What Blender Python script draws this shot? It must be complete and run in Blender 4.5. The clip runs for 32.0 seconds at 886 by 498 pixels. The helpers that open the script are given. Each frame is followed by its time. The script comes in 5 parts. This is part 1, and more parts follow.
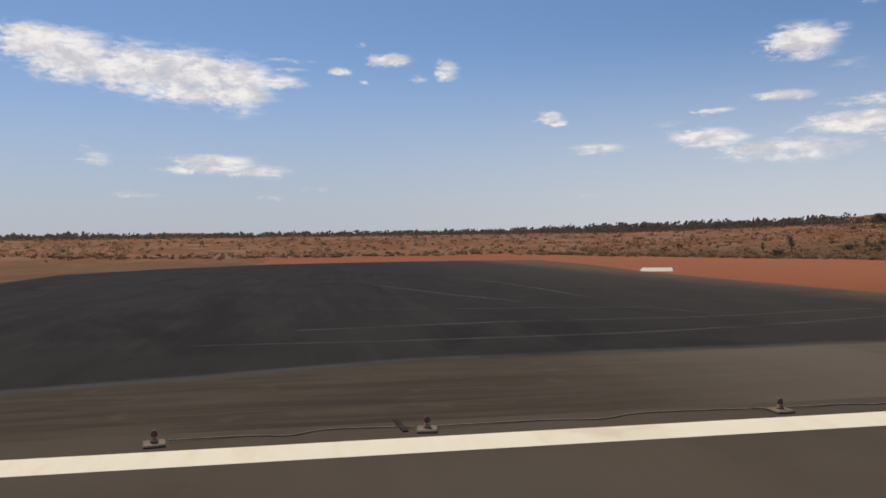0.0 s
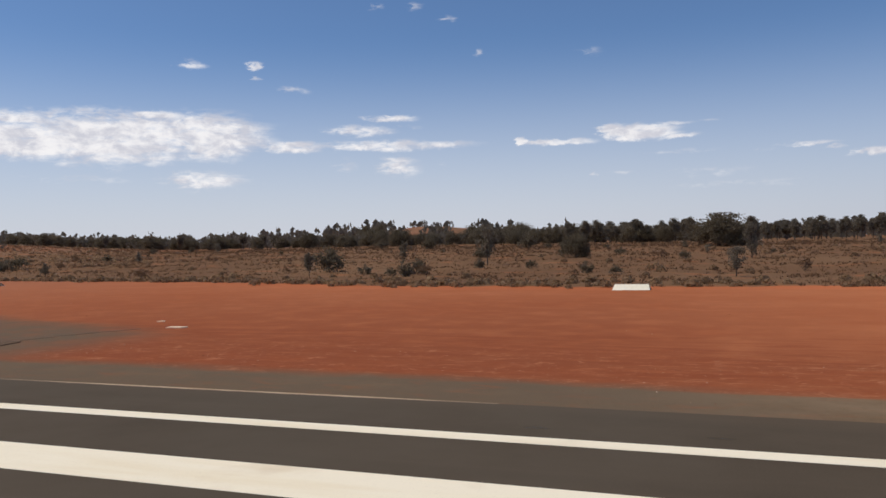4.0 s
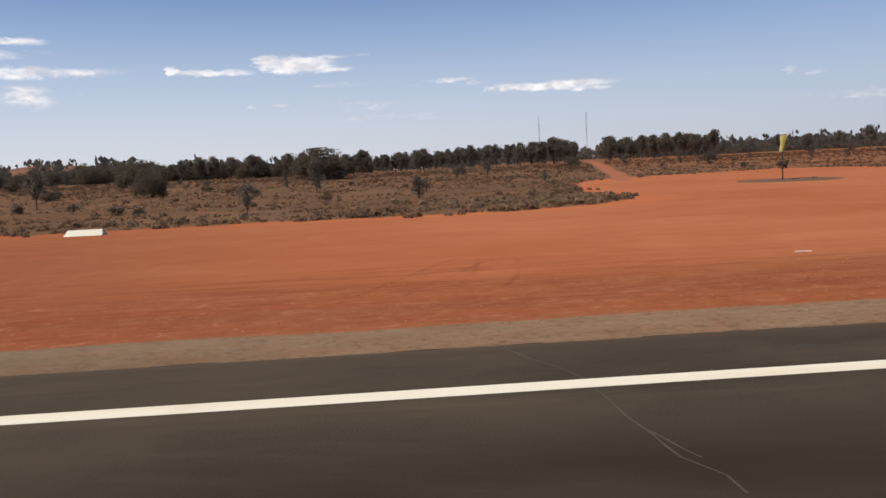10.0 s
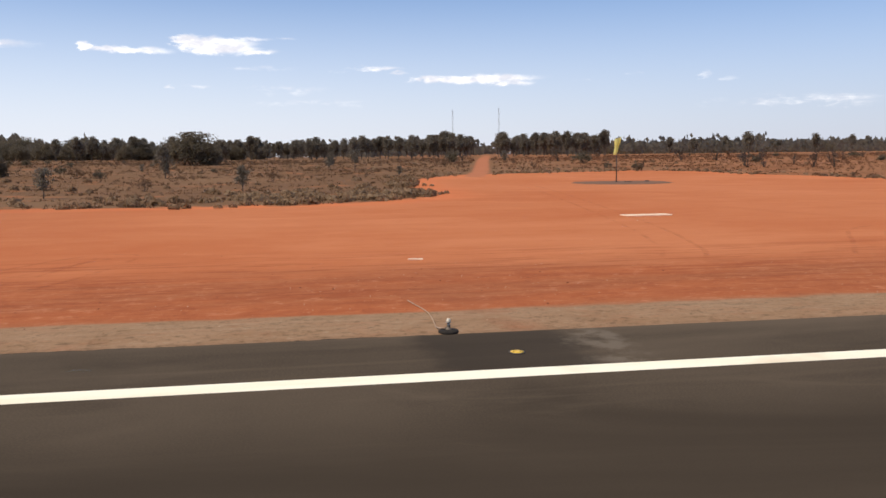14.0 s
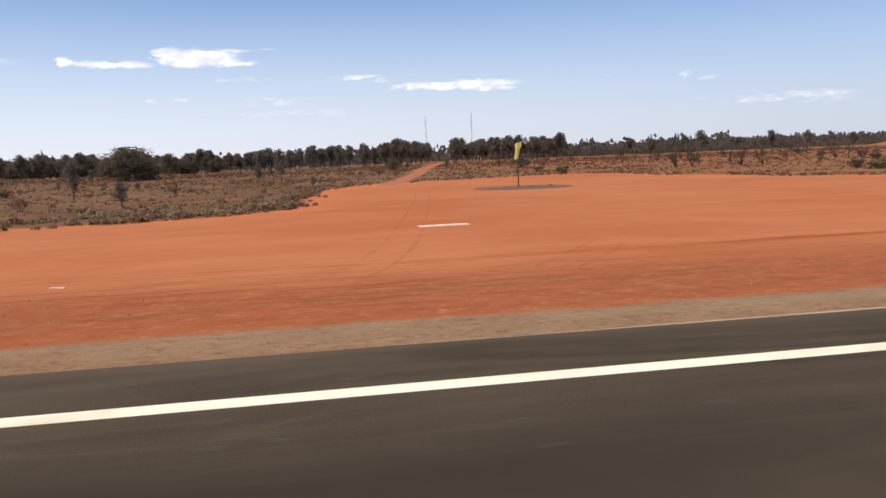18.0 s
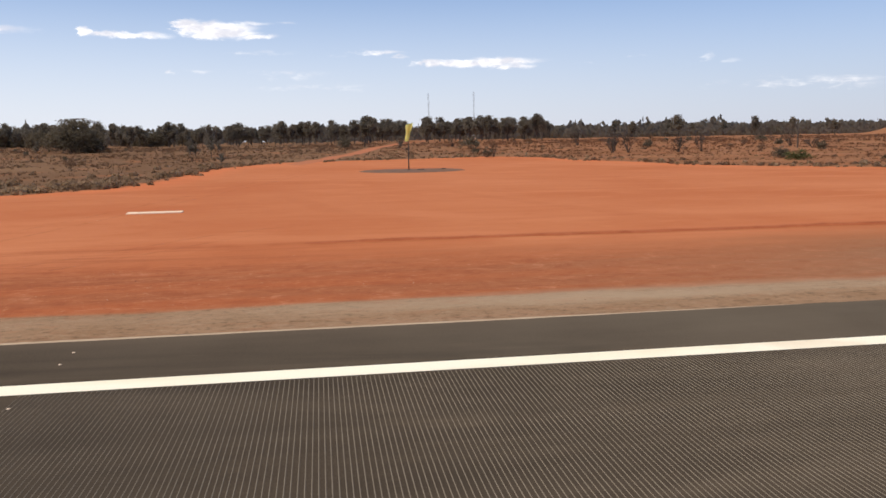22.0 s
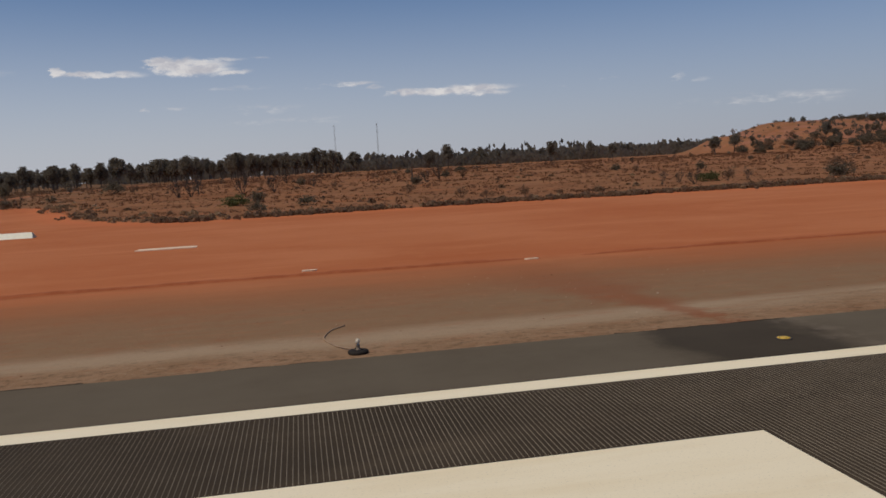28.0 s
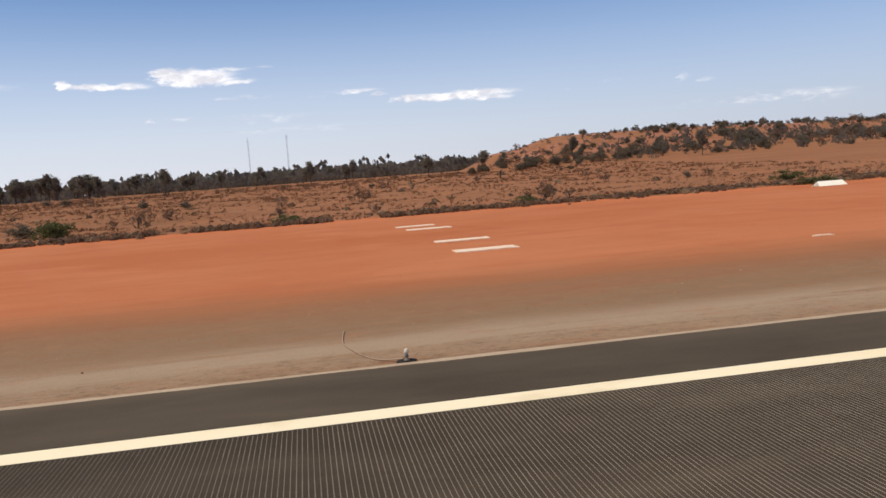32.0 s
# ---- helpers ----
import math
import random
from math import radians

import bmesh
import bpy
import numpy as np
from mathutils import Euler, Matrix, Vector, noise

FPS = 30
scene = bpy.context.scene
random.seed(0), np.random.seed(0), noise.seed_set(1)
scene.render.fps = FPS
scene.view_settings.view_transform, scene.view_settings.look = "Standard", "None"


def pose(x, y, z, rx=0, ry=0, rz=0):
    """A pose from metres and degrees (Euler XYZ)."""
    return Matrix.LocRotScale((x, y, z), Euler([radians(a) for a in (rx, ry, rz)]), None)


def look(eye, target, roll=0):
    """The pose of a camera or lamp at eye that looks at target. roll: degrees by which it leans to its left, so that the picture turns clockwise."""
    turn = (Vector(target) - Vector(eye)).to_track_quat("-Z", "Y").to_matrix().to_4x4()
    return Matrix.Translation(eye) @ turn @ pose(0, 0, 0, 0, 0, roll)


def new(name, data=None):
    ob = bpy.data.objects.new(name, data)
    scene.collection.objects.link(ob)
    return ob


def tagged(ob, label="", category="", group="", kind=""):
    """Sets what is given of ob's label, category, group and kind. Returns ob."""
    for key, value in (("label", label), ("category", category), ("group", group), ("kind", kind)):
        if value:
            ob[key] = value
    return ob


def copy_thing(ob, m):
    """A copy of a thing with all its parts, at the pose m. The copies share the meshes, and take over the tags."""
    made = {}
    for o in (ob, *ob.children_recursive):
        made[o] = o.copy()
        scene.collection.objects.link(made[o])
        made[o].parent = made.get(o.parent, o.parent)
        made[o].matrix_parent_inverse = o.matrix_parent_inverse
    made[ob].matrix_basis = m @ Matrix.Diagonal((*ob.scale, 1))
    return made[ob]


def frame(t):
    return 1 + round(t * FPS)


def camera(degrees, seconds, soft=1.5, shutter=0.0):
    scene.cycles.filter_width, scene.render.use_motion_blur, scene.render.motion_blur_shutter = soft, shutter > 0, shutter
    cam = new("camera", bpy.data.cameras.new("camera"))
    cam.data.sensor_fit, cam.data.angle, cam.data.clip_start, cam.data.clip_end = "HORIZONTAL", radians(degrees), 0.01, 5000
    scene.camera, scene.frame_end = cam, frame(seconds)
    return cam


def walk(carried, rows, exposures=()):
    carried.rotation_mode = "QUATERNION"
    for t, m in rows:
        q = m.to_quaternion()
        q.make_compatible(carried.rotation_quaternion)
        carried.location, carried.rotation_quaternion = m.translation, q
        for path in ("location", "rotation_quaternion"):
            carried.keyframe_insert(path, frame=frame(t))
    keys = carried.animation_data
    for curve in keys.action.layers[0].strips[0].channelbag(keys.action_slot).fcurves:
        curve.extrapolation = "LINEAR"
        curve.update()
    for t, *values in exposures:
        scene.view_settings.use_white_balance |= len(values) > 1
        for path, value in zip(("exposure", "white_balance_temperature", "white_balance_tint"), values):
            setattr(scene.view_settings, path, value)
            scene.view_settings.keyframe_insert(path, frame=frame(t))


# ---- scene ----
# ---- camera and path ----
cam = camera(57.8, 32.0, soft=1.6)
ROWS = [
    (0.0, -8.994, -9.310, 3.898, 89.612, 0.896, 80.555),
    (0.5, -7.494, -7.726, 3.900, 89.810, 0.056, 70.937),
    (1.0, -6.111, -6.262, 3.901, 90.310, 0.525, 63.130),
    (1.5, -4.566, -5.030, 3.900, 90.400, 0.889, 55.707),
    (2.0, -3.119, -4.031, 3.904, 90.170, 0.693, 48.576),
    (2.5, -1.488, -3.252, 3.900, 89.932, 0.799, 40.836),
    (3.0, 0.234, -2.633, 3.902, 89.912, 0.783, 32.147),
    (3.5, 1.828, -2.198, 3.900, 89.874, 1.294, 25.064),
    (4.0, 3.236, -1.869, 3.896, 89.701, 1.274, 20.399),
    (4.5, 4.789, -1.551, 3.900, 89.620, 0.408, 16.797),
    (6.5, 8.947, -0.528, 3.900, 89.981, 0.444, 4.979),
    (7.0, 10.600, -0.372, 3.896, 88.305, 1.879, 2.198),
    (7.5, 11.819, -0.233, 3.900, 87.208, 1.465, 0.895),
    (8.0, 13.192, -0.143, 3.900, 86.246, 1.805, 1.003),
    (8.5, 14.747, -0.118, 3.900, 84.182, 2.129, -0.151),
    (9.0, 16.054, -0.129, 3.902, 82.937, 2.545, -1.342),
    (9.5, 17.975, -0.130, 3.900, 83.671, 3.000, -2.252),
    (10.0, 19.839, -0.118, 3.901, 84.167, 2.789, -3.414),
    (10.5, 21.523, -0.106, 3.901, 84.156, 2.413, -4.912),
    (11.0, 23.438, -0.101, 3.900, 84.133, 2.225, -6.373),
    (11.5, 25.105, -0.121, 3.901, 83.951, 2.160, -7.442),
    (12.0, 26.854, -0.176, 3.899, 83.777, 1.284, -8.146),
    (12.5, 28.360, -0.230, 3.899, 83.592, 1.046, -8.603),
    (13.0, 29.731, -0.253, 3.897, 83.523, 0.832, -8.922),
    (13.5, 30.949, -0.237, 3.899, 83.454, 0.811, -8.962),
    (14.0, 32.279, -0.210, 3.899, 83.348, 0.620, -8.866),
    (14.5, 33.701, -0.187, 3.899, 83.264, 0.069, -8.694),
    (16.5, 39.739, -0.096, 3.899, 82.609, 0.907, -8.904),
    (17.0, 41.517, -0.086, 3.900, 82.989, 1.282, -9.256),
    (17.5, 43.130, -0.079, 3.900, 83.542, 1.653, -9.688),
    (18.0, 45.053, -0.051, 3.900, 83.753, 2.253, -9.965),
    (18.5, 46.687, -0.042, 3.900, 83.663, 2.236, -9.996),
    (19.0, 48.763, -0.044, 3.901, 83.517, 1.680, -9.819),
    (19.5, 50.775, -0.053, 3.900, 83.117, 1.682, -9.613),
    (20.0, 52.951, -0.047, 3.900, 82.805, 1.137, -9.195),
    (20.5, 55.127, -0.033, 3.901, 82.503, 0.897, -8.923),
    (21.0, 57.500, -0.011, 3.899, 82.411, 0.942, -8.808),
    (21.5, 60.374, 0.031, 3.900, 82.472, 0.639, -8.736),
    (22.0, 63.693, 0.083, 3.900, 82.238, 0.929, -8.744),
    (22.5, 67.418, 0.127, 3.900, 82.334, 2.054, -9.352),
    (23.0, 71.251, 0.131, 3.901, 82.854, 2.129, -9.521),
    (23.5, 75.668, 0.116, 3.899, 83.479, 1.958, -9.626),
    (24.0, 81.589, 0.086, 3.900, 84.574, 1.805, -9.756),
    (24.5, 87.595, 0.064, 3.900, 84.799, 2.030, -10.174),
    (25.0, 94.496, 0.031, 3.897, 84.692, 2.235, -10.184),
    (25.5, 101.304, 0.051, 3.901, 84.347, 2.315, -10.092),
    (27.5, 137.684, 0.185, 3.898, 84.191, 3.236, -10.420),
    (28.0, 147.743, 0.231, 3.906, 84.111, 3.060, -10.321),
    (28.5, 158.915, 0.210, 3.900, 84.183, 3.092, -10.128),
    (29.0, 170.661, 0.202, 3.900, 84.135, 3.206, -10.089),
    (29.5, 182.932, 0.334, 3.900, 83.835, 3.058, -10.081),
    (30.0, 195.634, 0.372, 3.899, 83.849, 2.762, -10.174),
    (30.5, 208.626, 0.457, 3.900, 84.047, 2.516, -10.175),
    (31.0, 223.136, 0.469, 3.900, 84.271, 3.389, -10.160),
    (31.5, 238.398, 0.502, 3.900, 84.533, 3.953, -10.124),
    (32.0, 253.908, 0.529, 3.904, 84.502, 4.185, -9.945),
]
EXPOSURES = [(0, -0.3), (1, -0.08), (2, -0.42), (3, -0.44), (4, -0.24), (7, -0.2), (8, -0.2), (9, -0.05), (10, -0.08), (11, 0.16), (13, 0.25), (20, 0.25), (22, 0.2), (24, -0.02), (25, -0.08), (28, -0.66), (29, -0.05), (30, 0.08), (32, 0.08)]


def lerp_kelvin(t):
    """White balance of the clip: warm, neutral while turning, then slightly warm."""
    return 7000.0 if t < 2.5 else 6850.0 if t < 3.5 else 6640.0 if t < 5 else 6520.0 if t < 8 else 6750.0


walk(cam, [(t, pose(x, y, z, a, b, c)) for t, x, y, z, a, b, c in ROWS], [(t, stops, lerp_kelvin(t), 11.0) for t, stops in EXPOSURES])

# ---- light ----
SUN_AZ, SUN_EL = -110.0, 59.0          # degrees from +y towards +x, and above the horizon
sun_dir = Vector((math.sin(radians(SUN_AZ)) * math.cos(radians(SUN_EL)),
                  math.cos(radians(SUN_AZ)) * math.cos(radians(SUN_EL)), math.sin(radians(SUN_EL))))
sun = new("sun", bpy.data.lights.new("sun", "SUN"))
sun.data.energy, sun.data.angle, sun.data.color = 3.2, radians(0.53), (1.0, 0.91, 0.75)
sun.matrix_world = look((0, 0, 500), Vector((0, 0, 500)) - sun_dir)

# clouds: azimuth, elevation, half width, half height (degrees), density
CLOUDS_1 = (
    (-107.34, 12.99, 2.57, 1.21, 1.00),
    (-105.07, 12.32, 3.06, 1.69, 1.00),
    (-101.31, 11.87, 3.23, 1.69, 1.00),
    (-98.09, 11.50, 3.36, 1.84, 1.00),
    (-94.74, 11.07, 2.61, 1.84, 1.00),
    (-94.39, 9.76, 1.09, 0.73, 0.70),
    (-92.06, 11.33, 1.78, 0.58, 0.80),
    (-90.88, 12.12, 1.34, 0.19, 0.60),
    (-91.26, 12.75, 2.23, 0.19, 0.60),
    (-90.51, 11.18, 0.90, 0.34, 0.60),
    (-87.54, 12.13, 0.82, 0.29, 0.80),
    (-85.96, 11.42, 0.37, 0.19, 0.60),
    (-86.00, 13.82, 0.37, 0.29, 0.50),
    (-84.13, 12.87, 1.61, 0.44, 0.85),
    (-82.14, 11.56, 0.74, 0.29, 0.60),
)
CLOUDS_2 = (
    (-80.20, 12.15, 1.02, 0.77, 0.80),
    (-79.93, 11.65, 0.83, 0.39, 0.60),
    (-72.77, 8.73, 0.91, 0.48, 0.85),
    (-72.18, 8.36, 0.64, 0.29, 0.70),
    (-103.84, 5.94, 1.09, 0.58, 0.60),
    (-104.50, 6.57, 0.39, 0.24, 0.50),
    (-96.34, 5.71, 3.22, 0.73, 0.80),
    (-93.32, 5.15, 2.64, 0.48, 0.70),
    (-97.64, 5.31, 2.54, 0.39, 0.70),
    (-101.46, 3.57, 2.02, 0.29, 0.50),
    (-69.66, 6.39, 2.15, 0.44, 0.70),
    (-69.87, 5.03, 0.99, 0.24, 0.35),
    (-70.29, 3.34, 2.24, 0.24, 0.30),
    (-89.45, 3.97, 1.36, 0.24, 0.40),
    (-92.58, 3.39, 1.11, 0.19, 0.40),
)
CLOUDS_3 = (
    (-61.72, 8.63, 1.42, 0.25, 0.70),
    (-57.43, 9.29, 2.19, 0.35, 0.75),
    (-62.12, 6.93, 2.60, 0.70, 0.90),
    (-64.56, 7.80, 1.62, 0.40, 0.40),
    (-57.08, 5.88, 4.39, 0.80, 0.80),
    (-52.68, 7.39, 4.47, 0.70, 0.90),
    (-49.44, 8.55, 4.50, 0.50, 0.85),
    (-47.84, 7.23, 5.49, 1.26, 1.00),
    (-42.61, 7.52, 6.91, 1.76, 1.00),
    (-36.71, 7.72, 4.31, 1.51, 1.00),
    (-39.82, 9.01, 2.19, 0.40, 0.80),
    (-36.74, 4.79, 2.87, 0.70, 0.70),
    (-44.65, 4.78, 3.98, 0.30, 0.40),
    (-56.21, 12.58, 2.45, 1.11, 0.95),
    (-54.01, 13.22, 0.99, 0.45, 0.60),
    (-53.44, 10.99, 1.98, 0.45, 0.35),
    (-52.19, 14.52, 0.70, 0.25, 0.50),
    (-31.05, 7.08, 3.63, 0.40, 0.70),
)
CLOUDS_4 = (
    (-30.77, 7.00, 2.69, 0.39, 0.80),
    (-23.63, 7.11, 6.00, 0.39, 0.75),
    (-26.01, 8.16, 2.75, 0.39, 0.70),
    (-23.99, 9.00, 2.08, 0.29, 0.75),
    (-22.19, 8.35, 0.93, 0.19, 0.60),
    (-23.26, 5.63, 1.76, 0.77, 0.70),
    (-37.30, 12.46, 1.06, 0.34, 0.60),
    (-33.27, 12.52, 0.57, 0.34, 0.80),
    (-33.29, 11.66, 0.35, 0.19, 0.60),
    (-30.49, 10.95, 1.35, 0.29, 0.55),
    (-24.61, 16.56, 0.55, 0.29, 0.50),
    (-22.00, 16.54, 0.56, 0.29, 0.50),
    (-19.60, 15.64, 0.70, 0.29, 0.50),
    (-17.44, 13.43, 0.37, 0.24, 0.60),
    (-9.51, 13.12, 0.90, 0.39, 0.40),
    (-27.06, 5.68, 0.91, 0.58, 0.40),
    (-20.23, 5.77, 0.28, 0.48, 0.40),
)
CLOUDS_5 = (
    (-14.59, 7.19, 0.45, 0.27, 0.90),
    (-12.06, 7.07, 2.75, 0.23, 0.85),
    (-8.34, 7.68, 0.99, 0.49, 1.00),
    (-6.35, 7.44, 2.53, 0.53, 1.00),
    (-4.66, 7.91, 1.92, 0.19, 0.60),
    (-3.95, 7.11, 1.64, 0.19, 0.75),
    (-1.84, 7.95, 1.10, 0.12, 0.40),
    (4.31, 6.04, 1.89, 0.19, 0.70),
    (5.88, 5.72, 0.54, 0.19, 0.60),
    (8.05, 5.27, 1.27, 0.30, 0.75),
    (11.62, 5.29, 4.08, 0.34, 0.90),
    (13.59, 5.02, 2.03, 0.23, 0.70),
)
CLOUDS_6 = (
    (-1.96, 4.60, 2.84, 0.37, 0.45),
    (-3.24, 5.99, 2.60, 0.23, 0.40),
    (1.37, 5.86, 1.33, 0.15, 0.35),
    (-9.56, 4.73, 0.32, 0.19, 0.50),
    (-7.75, 4.75, 1.04, 0.15, 0.40),
    (0.13, 3.71, 5.32, 0.30, 0.35),
    (19.43, 5.06, 1.31, 0.15, 0.35),
    (22.08, 5.42, 1.21, 0.12, 0.45),
    (26.75, 5.23, 0.49, 0.30, 0.50),
    (28.29, 4.91, 0.80, 0.19, 0.35),
    (32.45, 3.35, 5.70, 0.37, 0.50),
    (35.40, 2.98, 2.18, 0.30, 0.40),
)


class Tree:
    """Short hand for building a node tree."""

    def __init__(self, tree):
        self.t = tree

    def n(self, kind, **sets):
        node = self.t.nodes.new(kind)
        for key, value in sets.items():
            setattr(node, key, value)
        return node

    def put(self, socket, value):
        if hasattr(value, "is_output"):
            self.t.links.new(value, socket)
        elif value is not None:
            socket.default_value = value

    def math(self, op, a, b=None, c=None, clamp=False):
        node = self.n("ShaderNodeMath", operation=op, use_clamp=clamp)
        for socket, value in zip(node.inputs, (a, b, c)):
            self.put(socket, value)
        return node.outputs[0]

    def noise(self, vec, scale, detail=4.0, rough=0.55, warp=0.0):
        node = self.n("ShaderNodeTexNoise")
        self.put(node.inputs["Vector"], vec)
        node.inputs["Scale"].default_value, node.inputs["Detail"].default_value = scale, detail
        node.inputs["Roughness"].default_value, node.inputs["Distortion"].default_value = rough, warp
        return node.outputs["Fac"]

    def step(self, value, lo, hi, a=0.0, b=1.0):
        node = self.n("ShaderNodeMapRange", interpolation_type="SMOOTHSTEP")
        for socket, v in zip(node.inputs, (value, lo, hi, a, b)):
            self.put(socket, v)
        return node.outputs[0]

    def mix(self, fac, a, b, blend="MIX"):
        node = self.n("ShaderNodeMix", data_type="RGBA", blend_type=blend)
        self.put(node.inputs[0], fac)
        self.put(node.inputs[6], (*a, 1) if isinstance(a, tuple) else a)
        self.put(node.inputs[7], (*b, 1) if isinstance(b, tuple) else b)
        return node.outputs[2]

    def scaled(self, vec, s):
        node = self.n("ShaderNodeVectorMath", operation="MULTIPLY")
        self.put(node.inputs[0], vec)
        node.inputs[1].default_value = s
        return node.outputs[0]


world = bpy.data.worlds.new("world")
scene.world = world
world.use_nodes = True
w = Tree(world.node_tree)
bg = world.node_tree.nodes["Background"]
sky = w.n("ShaderNodeTexSky", sky_type="NISHITA", sun_disc=False, sun_elevation=radians(SUN_EL), sun_rotation=radians(SUN_AZ),
          altitude=500.0, air_density=0.85, dust_density=0.55, ozone_density=2.2)
SKY = 0.1
way = w.n("ShaderNodeTexCoord").outputs["Generated"]
axes = w.n("ShaderNodeSeparateXYZ")
w.put(axes.inputs[0], way)
dx, dy, dz = axes.outputs
az = w.math("MULTIPLY", w.math("ARCTAN2", dx, dy), 180 / math.pi)
el = w.math("MULTIPLY", w.math("ARCSINE", dz), 180 / math.pi)
flat = w.n("ShaderNodeCombineXYZ")
w.put(flat.inputs[0], az)
w.put(flat.inputs[1], w.math("MULTIPLY", el, 1.7))
flat = flat.outputs[0]
puff = w.noise(flat, 0.55, 8, 0.6, 0.3)
wisp = w.noise(w.scaled(flat, (0.22, 1.0, 1.0)), 1.0, 6, 0.56, 0.5)
curd = w.noise(w.scaled(flat, (0.6, 1.0, 1.0)), 1.9, 6, 0.6, 0.5)
# the edges of the clouds wander with the noise
bent = w.n("ShaderNodeCombineXYZ")
w.put(bent.inputs[0], w.math("ADD", az, w.math("MULTIPLY", w.math("SUBTRACT", curd, 0.5), 2.2)))
w.put(bent.inputs[1], w.math("ADD", el, w.math("MULTIPLY", w.math("SUBTRACT", puff, 0.5), 0.7)))
cover = None
for ca, ce, wa, we, dens in CLOUDS_1 + CLOUDS_2 + CLOUDS_3 + CLOUDS_4 + CLOUDS_5 + CLOUDS_6:
    span = w.n("ShaderNodeVectorMath", operation="MULTIPLY_ADD")
    w.put(span.inputs[0], bent.outputs[0])
    span.inputs[1].default_value, span.inputs[2].default_value = (1 / wa, 1 / we, 0), (-ca / wa, -ce / we, 0)
    size = w.n("ShaderNodeVectorMath", operation="LENGTH")
    w.put(size.inputs[0], span.outputs[0])
    one = w.step(size.outputs["Value"], 0.25, 1.7, dens, 0.0)
    cover = one if cover is None else w.math("MAXIMUM", cover, one)
# fair-weather clouds over the rest of the sky
rest = w.math("MULTIPLY", w.step(w.noise(way, 2.6, 5, 0.55), 0.50, 0.72), w.step(el, 16.0, 24.0, 0.0, 0.8))
cover = w.math("MAXIMUM", cover, rest)
soft = w.math("ADD", w.math("MULTIPLY", wisp, 0.5), w.math("MULTIPLY", curd, 0.5))
body = w.math("ADD", cover, w.math("MULTIPLY", w.math("SUBTRACT", soft, 0.5), 2.4))
thick = w.math("MULTIPLY", w.step(body, 0.16, 1.0), w.step(cover, 0.03, 0.7))
haze = w.step(el, 15.0, -1.5, 0.0, 0.9)
deep = w.mix(1.0, sky.outputs[0], (0.84, 1.02, 1.21), "MULTIPLY")
# the low haze is brightest from azimuth -50 to -25 and dims either side
dusty_air = w.mix(w.step(az, -25.0, 65.0), (7.2, 7.5, 8.5), (4.7, 5.0, 6.2))
dusty_air = w.mix(w.step(az, -50.0, -95.0), dusty_air, (5.3, 5.6, 6.8))
clear = w.mix(haze, deep, dusty_air)
lit = w.mix(w.step(puff, 0.38, 0.62), (7.4, 7.5, 8.3), (11.2, 11.1, 11.2))
w.put(bg.inputs["Color"], w.mix(w.math("MULTIPLY", thick, 0.9), clear, lit))
bg.inputs["Strength"].default_value = SKY


# ---- the lie of the land ----
def lerp(v, pts):
    if v <= pts[0][0]:
        return pts[0][1]
    for (a, p), (b, q) in zip(pts, pts[1:]):
        if v <= b:
            s = (v - a) / (b - a)
            return p + (q - p) * s * s * (3 - 2 * s)
    return pts[-1][1]


PROFILE = ((16.6, -0.07), (30, -0.18), (60, -0.2), (110, -0.38), (130, -0.15), (150, 0.25), (175, 0.65), (250, 2.0), (310, 2.7), (420, 3.1), (1000, 4.0))


def height(x, y):
    z = lerp(abs(y), PROFILE)
    if x < 0 and y < 60:
        z *= lerp(-x, ((0, 1), (15, 0.3)))
    if z > 0:
        z *= lerp(x, ((-120, 1.35), (-40, 1.15), (20, 0.95), (160, 1.15)))
    if y > 180:
        # red sand dune with a long crest
        crest = lerp(x - 0.8 * max(0.0, y - 345), ((318, 0), (339, 7.0), (366, 12.6), (420, 13.0), (480, 11.8), (560, 10.5), (900, 10)))
        z += crest * math.exp(-((y - 345 - 0.12 * (x - 400)) / 52) ** 2)
        z += 15 * math.exp(-((x + 235) / 62) ** 2 - ((y - 620) / 110) ** 2)
        z += 10 * math.exp(-((x + 504) / 40) ** 2 - ((y - 394) / 60) ** 2)
        z += 10 * math.exp(-((x - 640) / 300) ** 2 - ((y - 1500) / 160) ** 2)
        z += 8 * math.exp(-((x + 900) / 260) ** 2 - ((y - 560) / 150) ** 2)
    if x < -100:
        # long grassy rise behind the turning area
        way_off = math.degrees(math.atan2(x, y))
        z += 7.4 * lerp(math.hypot(x, y), ((195, 0), (335, 1))) * lerp(-way_off, ((36, 0), (57, 1), (130, 1), (150, 0)))
    if x < -600:
        z += 18 * math.exp(-((x + 1250) / 220) ** 2 - ((y + 190) / 160) ** 2)
    return z


# edge of the scrub, as seen from above; inside it lies the cleared red strip
SCRUB = ((-250, -600), (-228, -80), (-222, -20), (-222, 40), (-190, 76), (-150, 90), (-110, 93), (-59, 84), (-30, 72.5), (-10, 69.8), (8, 71), (30, 68.5), (39, 74), (44, 80),
         (45.5, 95), (46, 113), (48, 133), (57, 146), (85, 154), (97, 158), (104, 150), (112.8, 128), (117, 115), (121.5, 104), (126, 97), (130, 90), (137, 84), (148, 83.5), (170, 84), (195, 80.5), (220, 81), (260, 82), (300, 79), (420, 82),
         (3000, 82), (3000, -600))
TRACK = ((60, 141), (66, 165), (84, 250), (112, 377), (128, 460))


def seg_dist(x, y, a, b):
    ux, uy = b[0] - a[0], b[1] - a[1]
    s = max(0.0, min(1.0, ((x - a[0]) * ux + (y - a[1]) * uy) / (ux * ux + uy * uy)))
    return math.hypot(x - a[0] - s * ux, y - a[1] - s * uy)


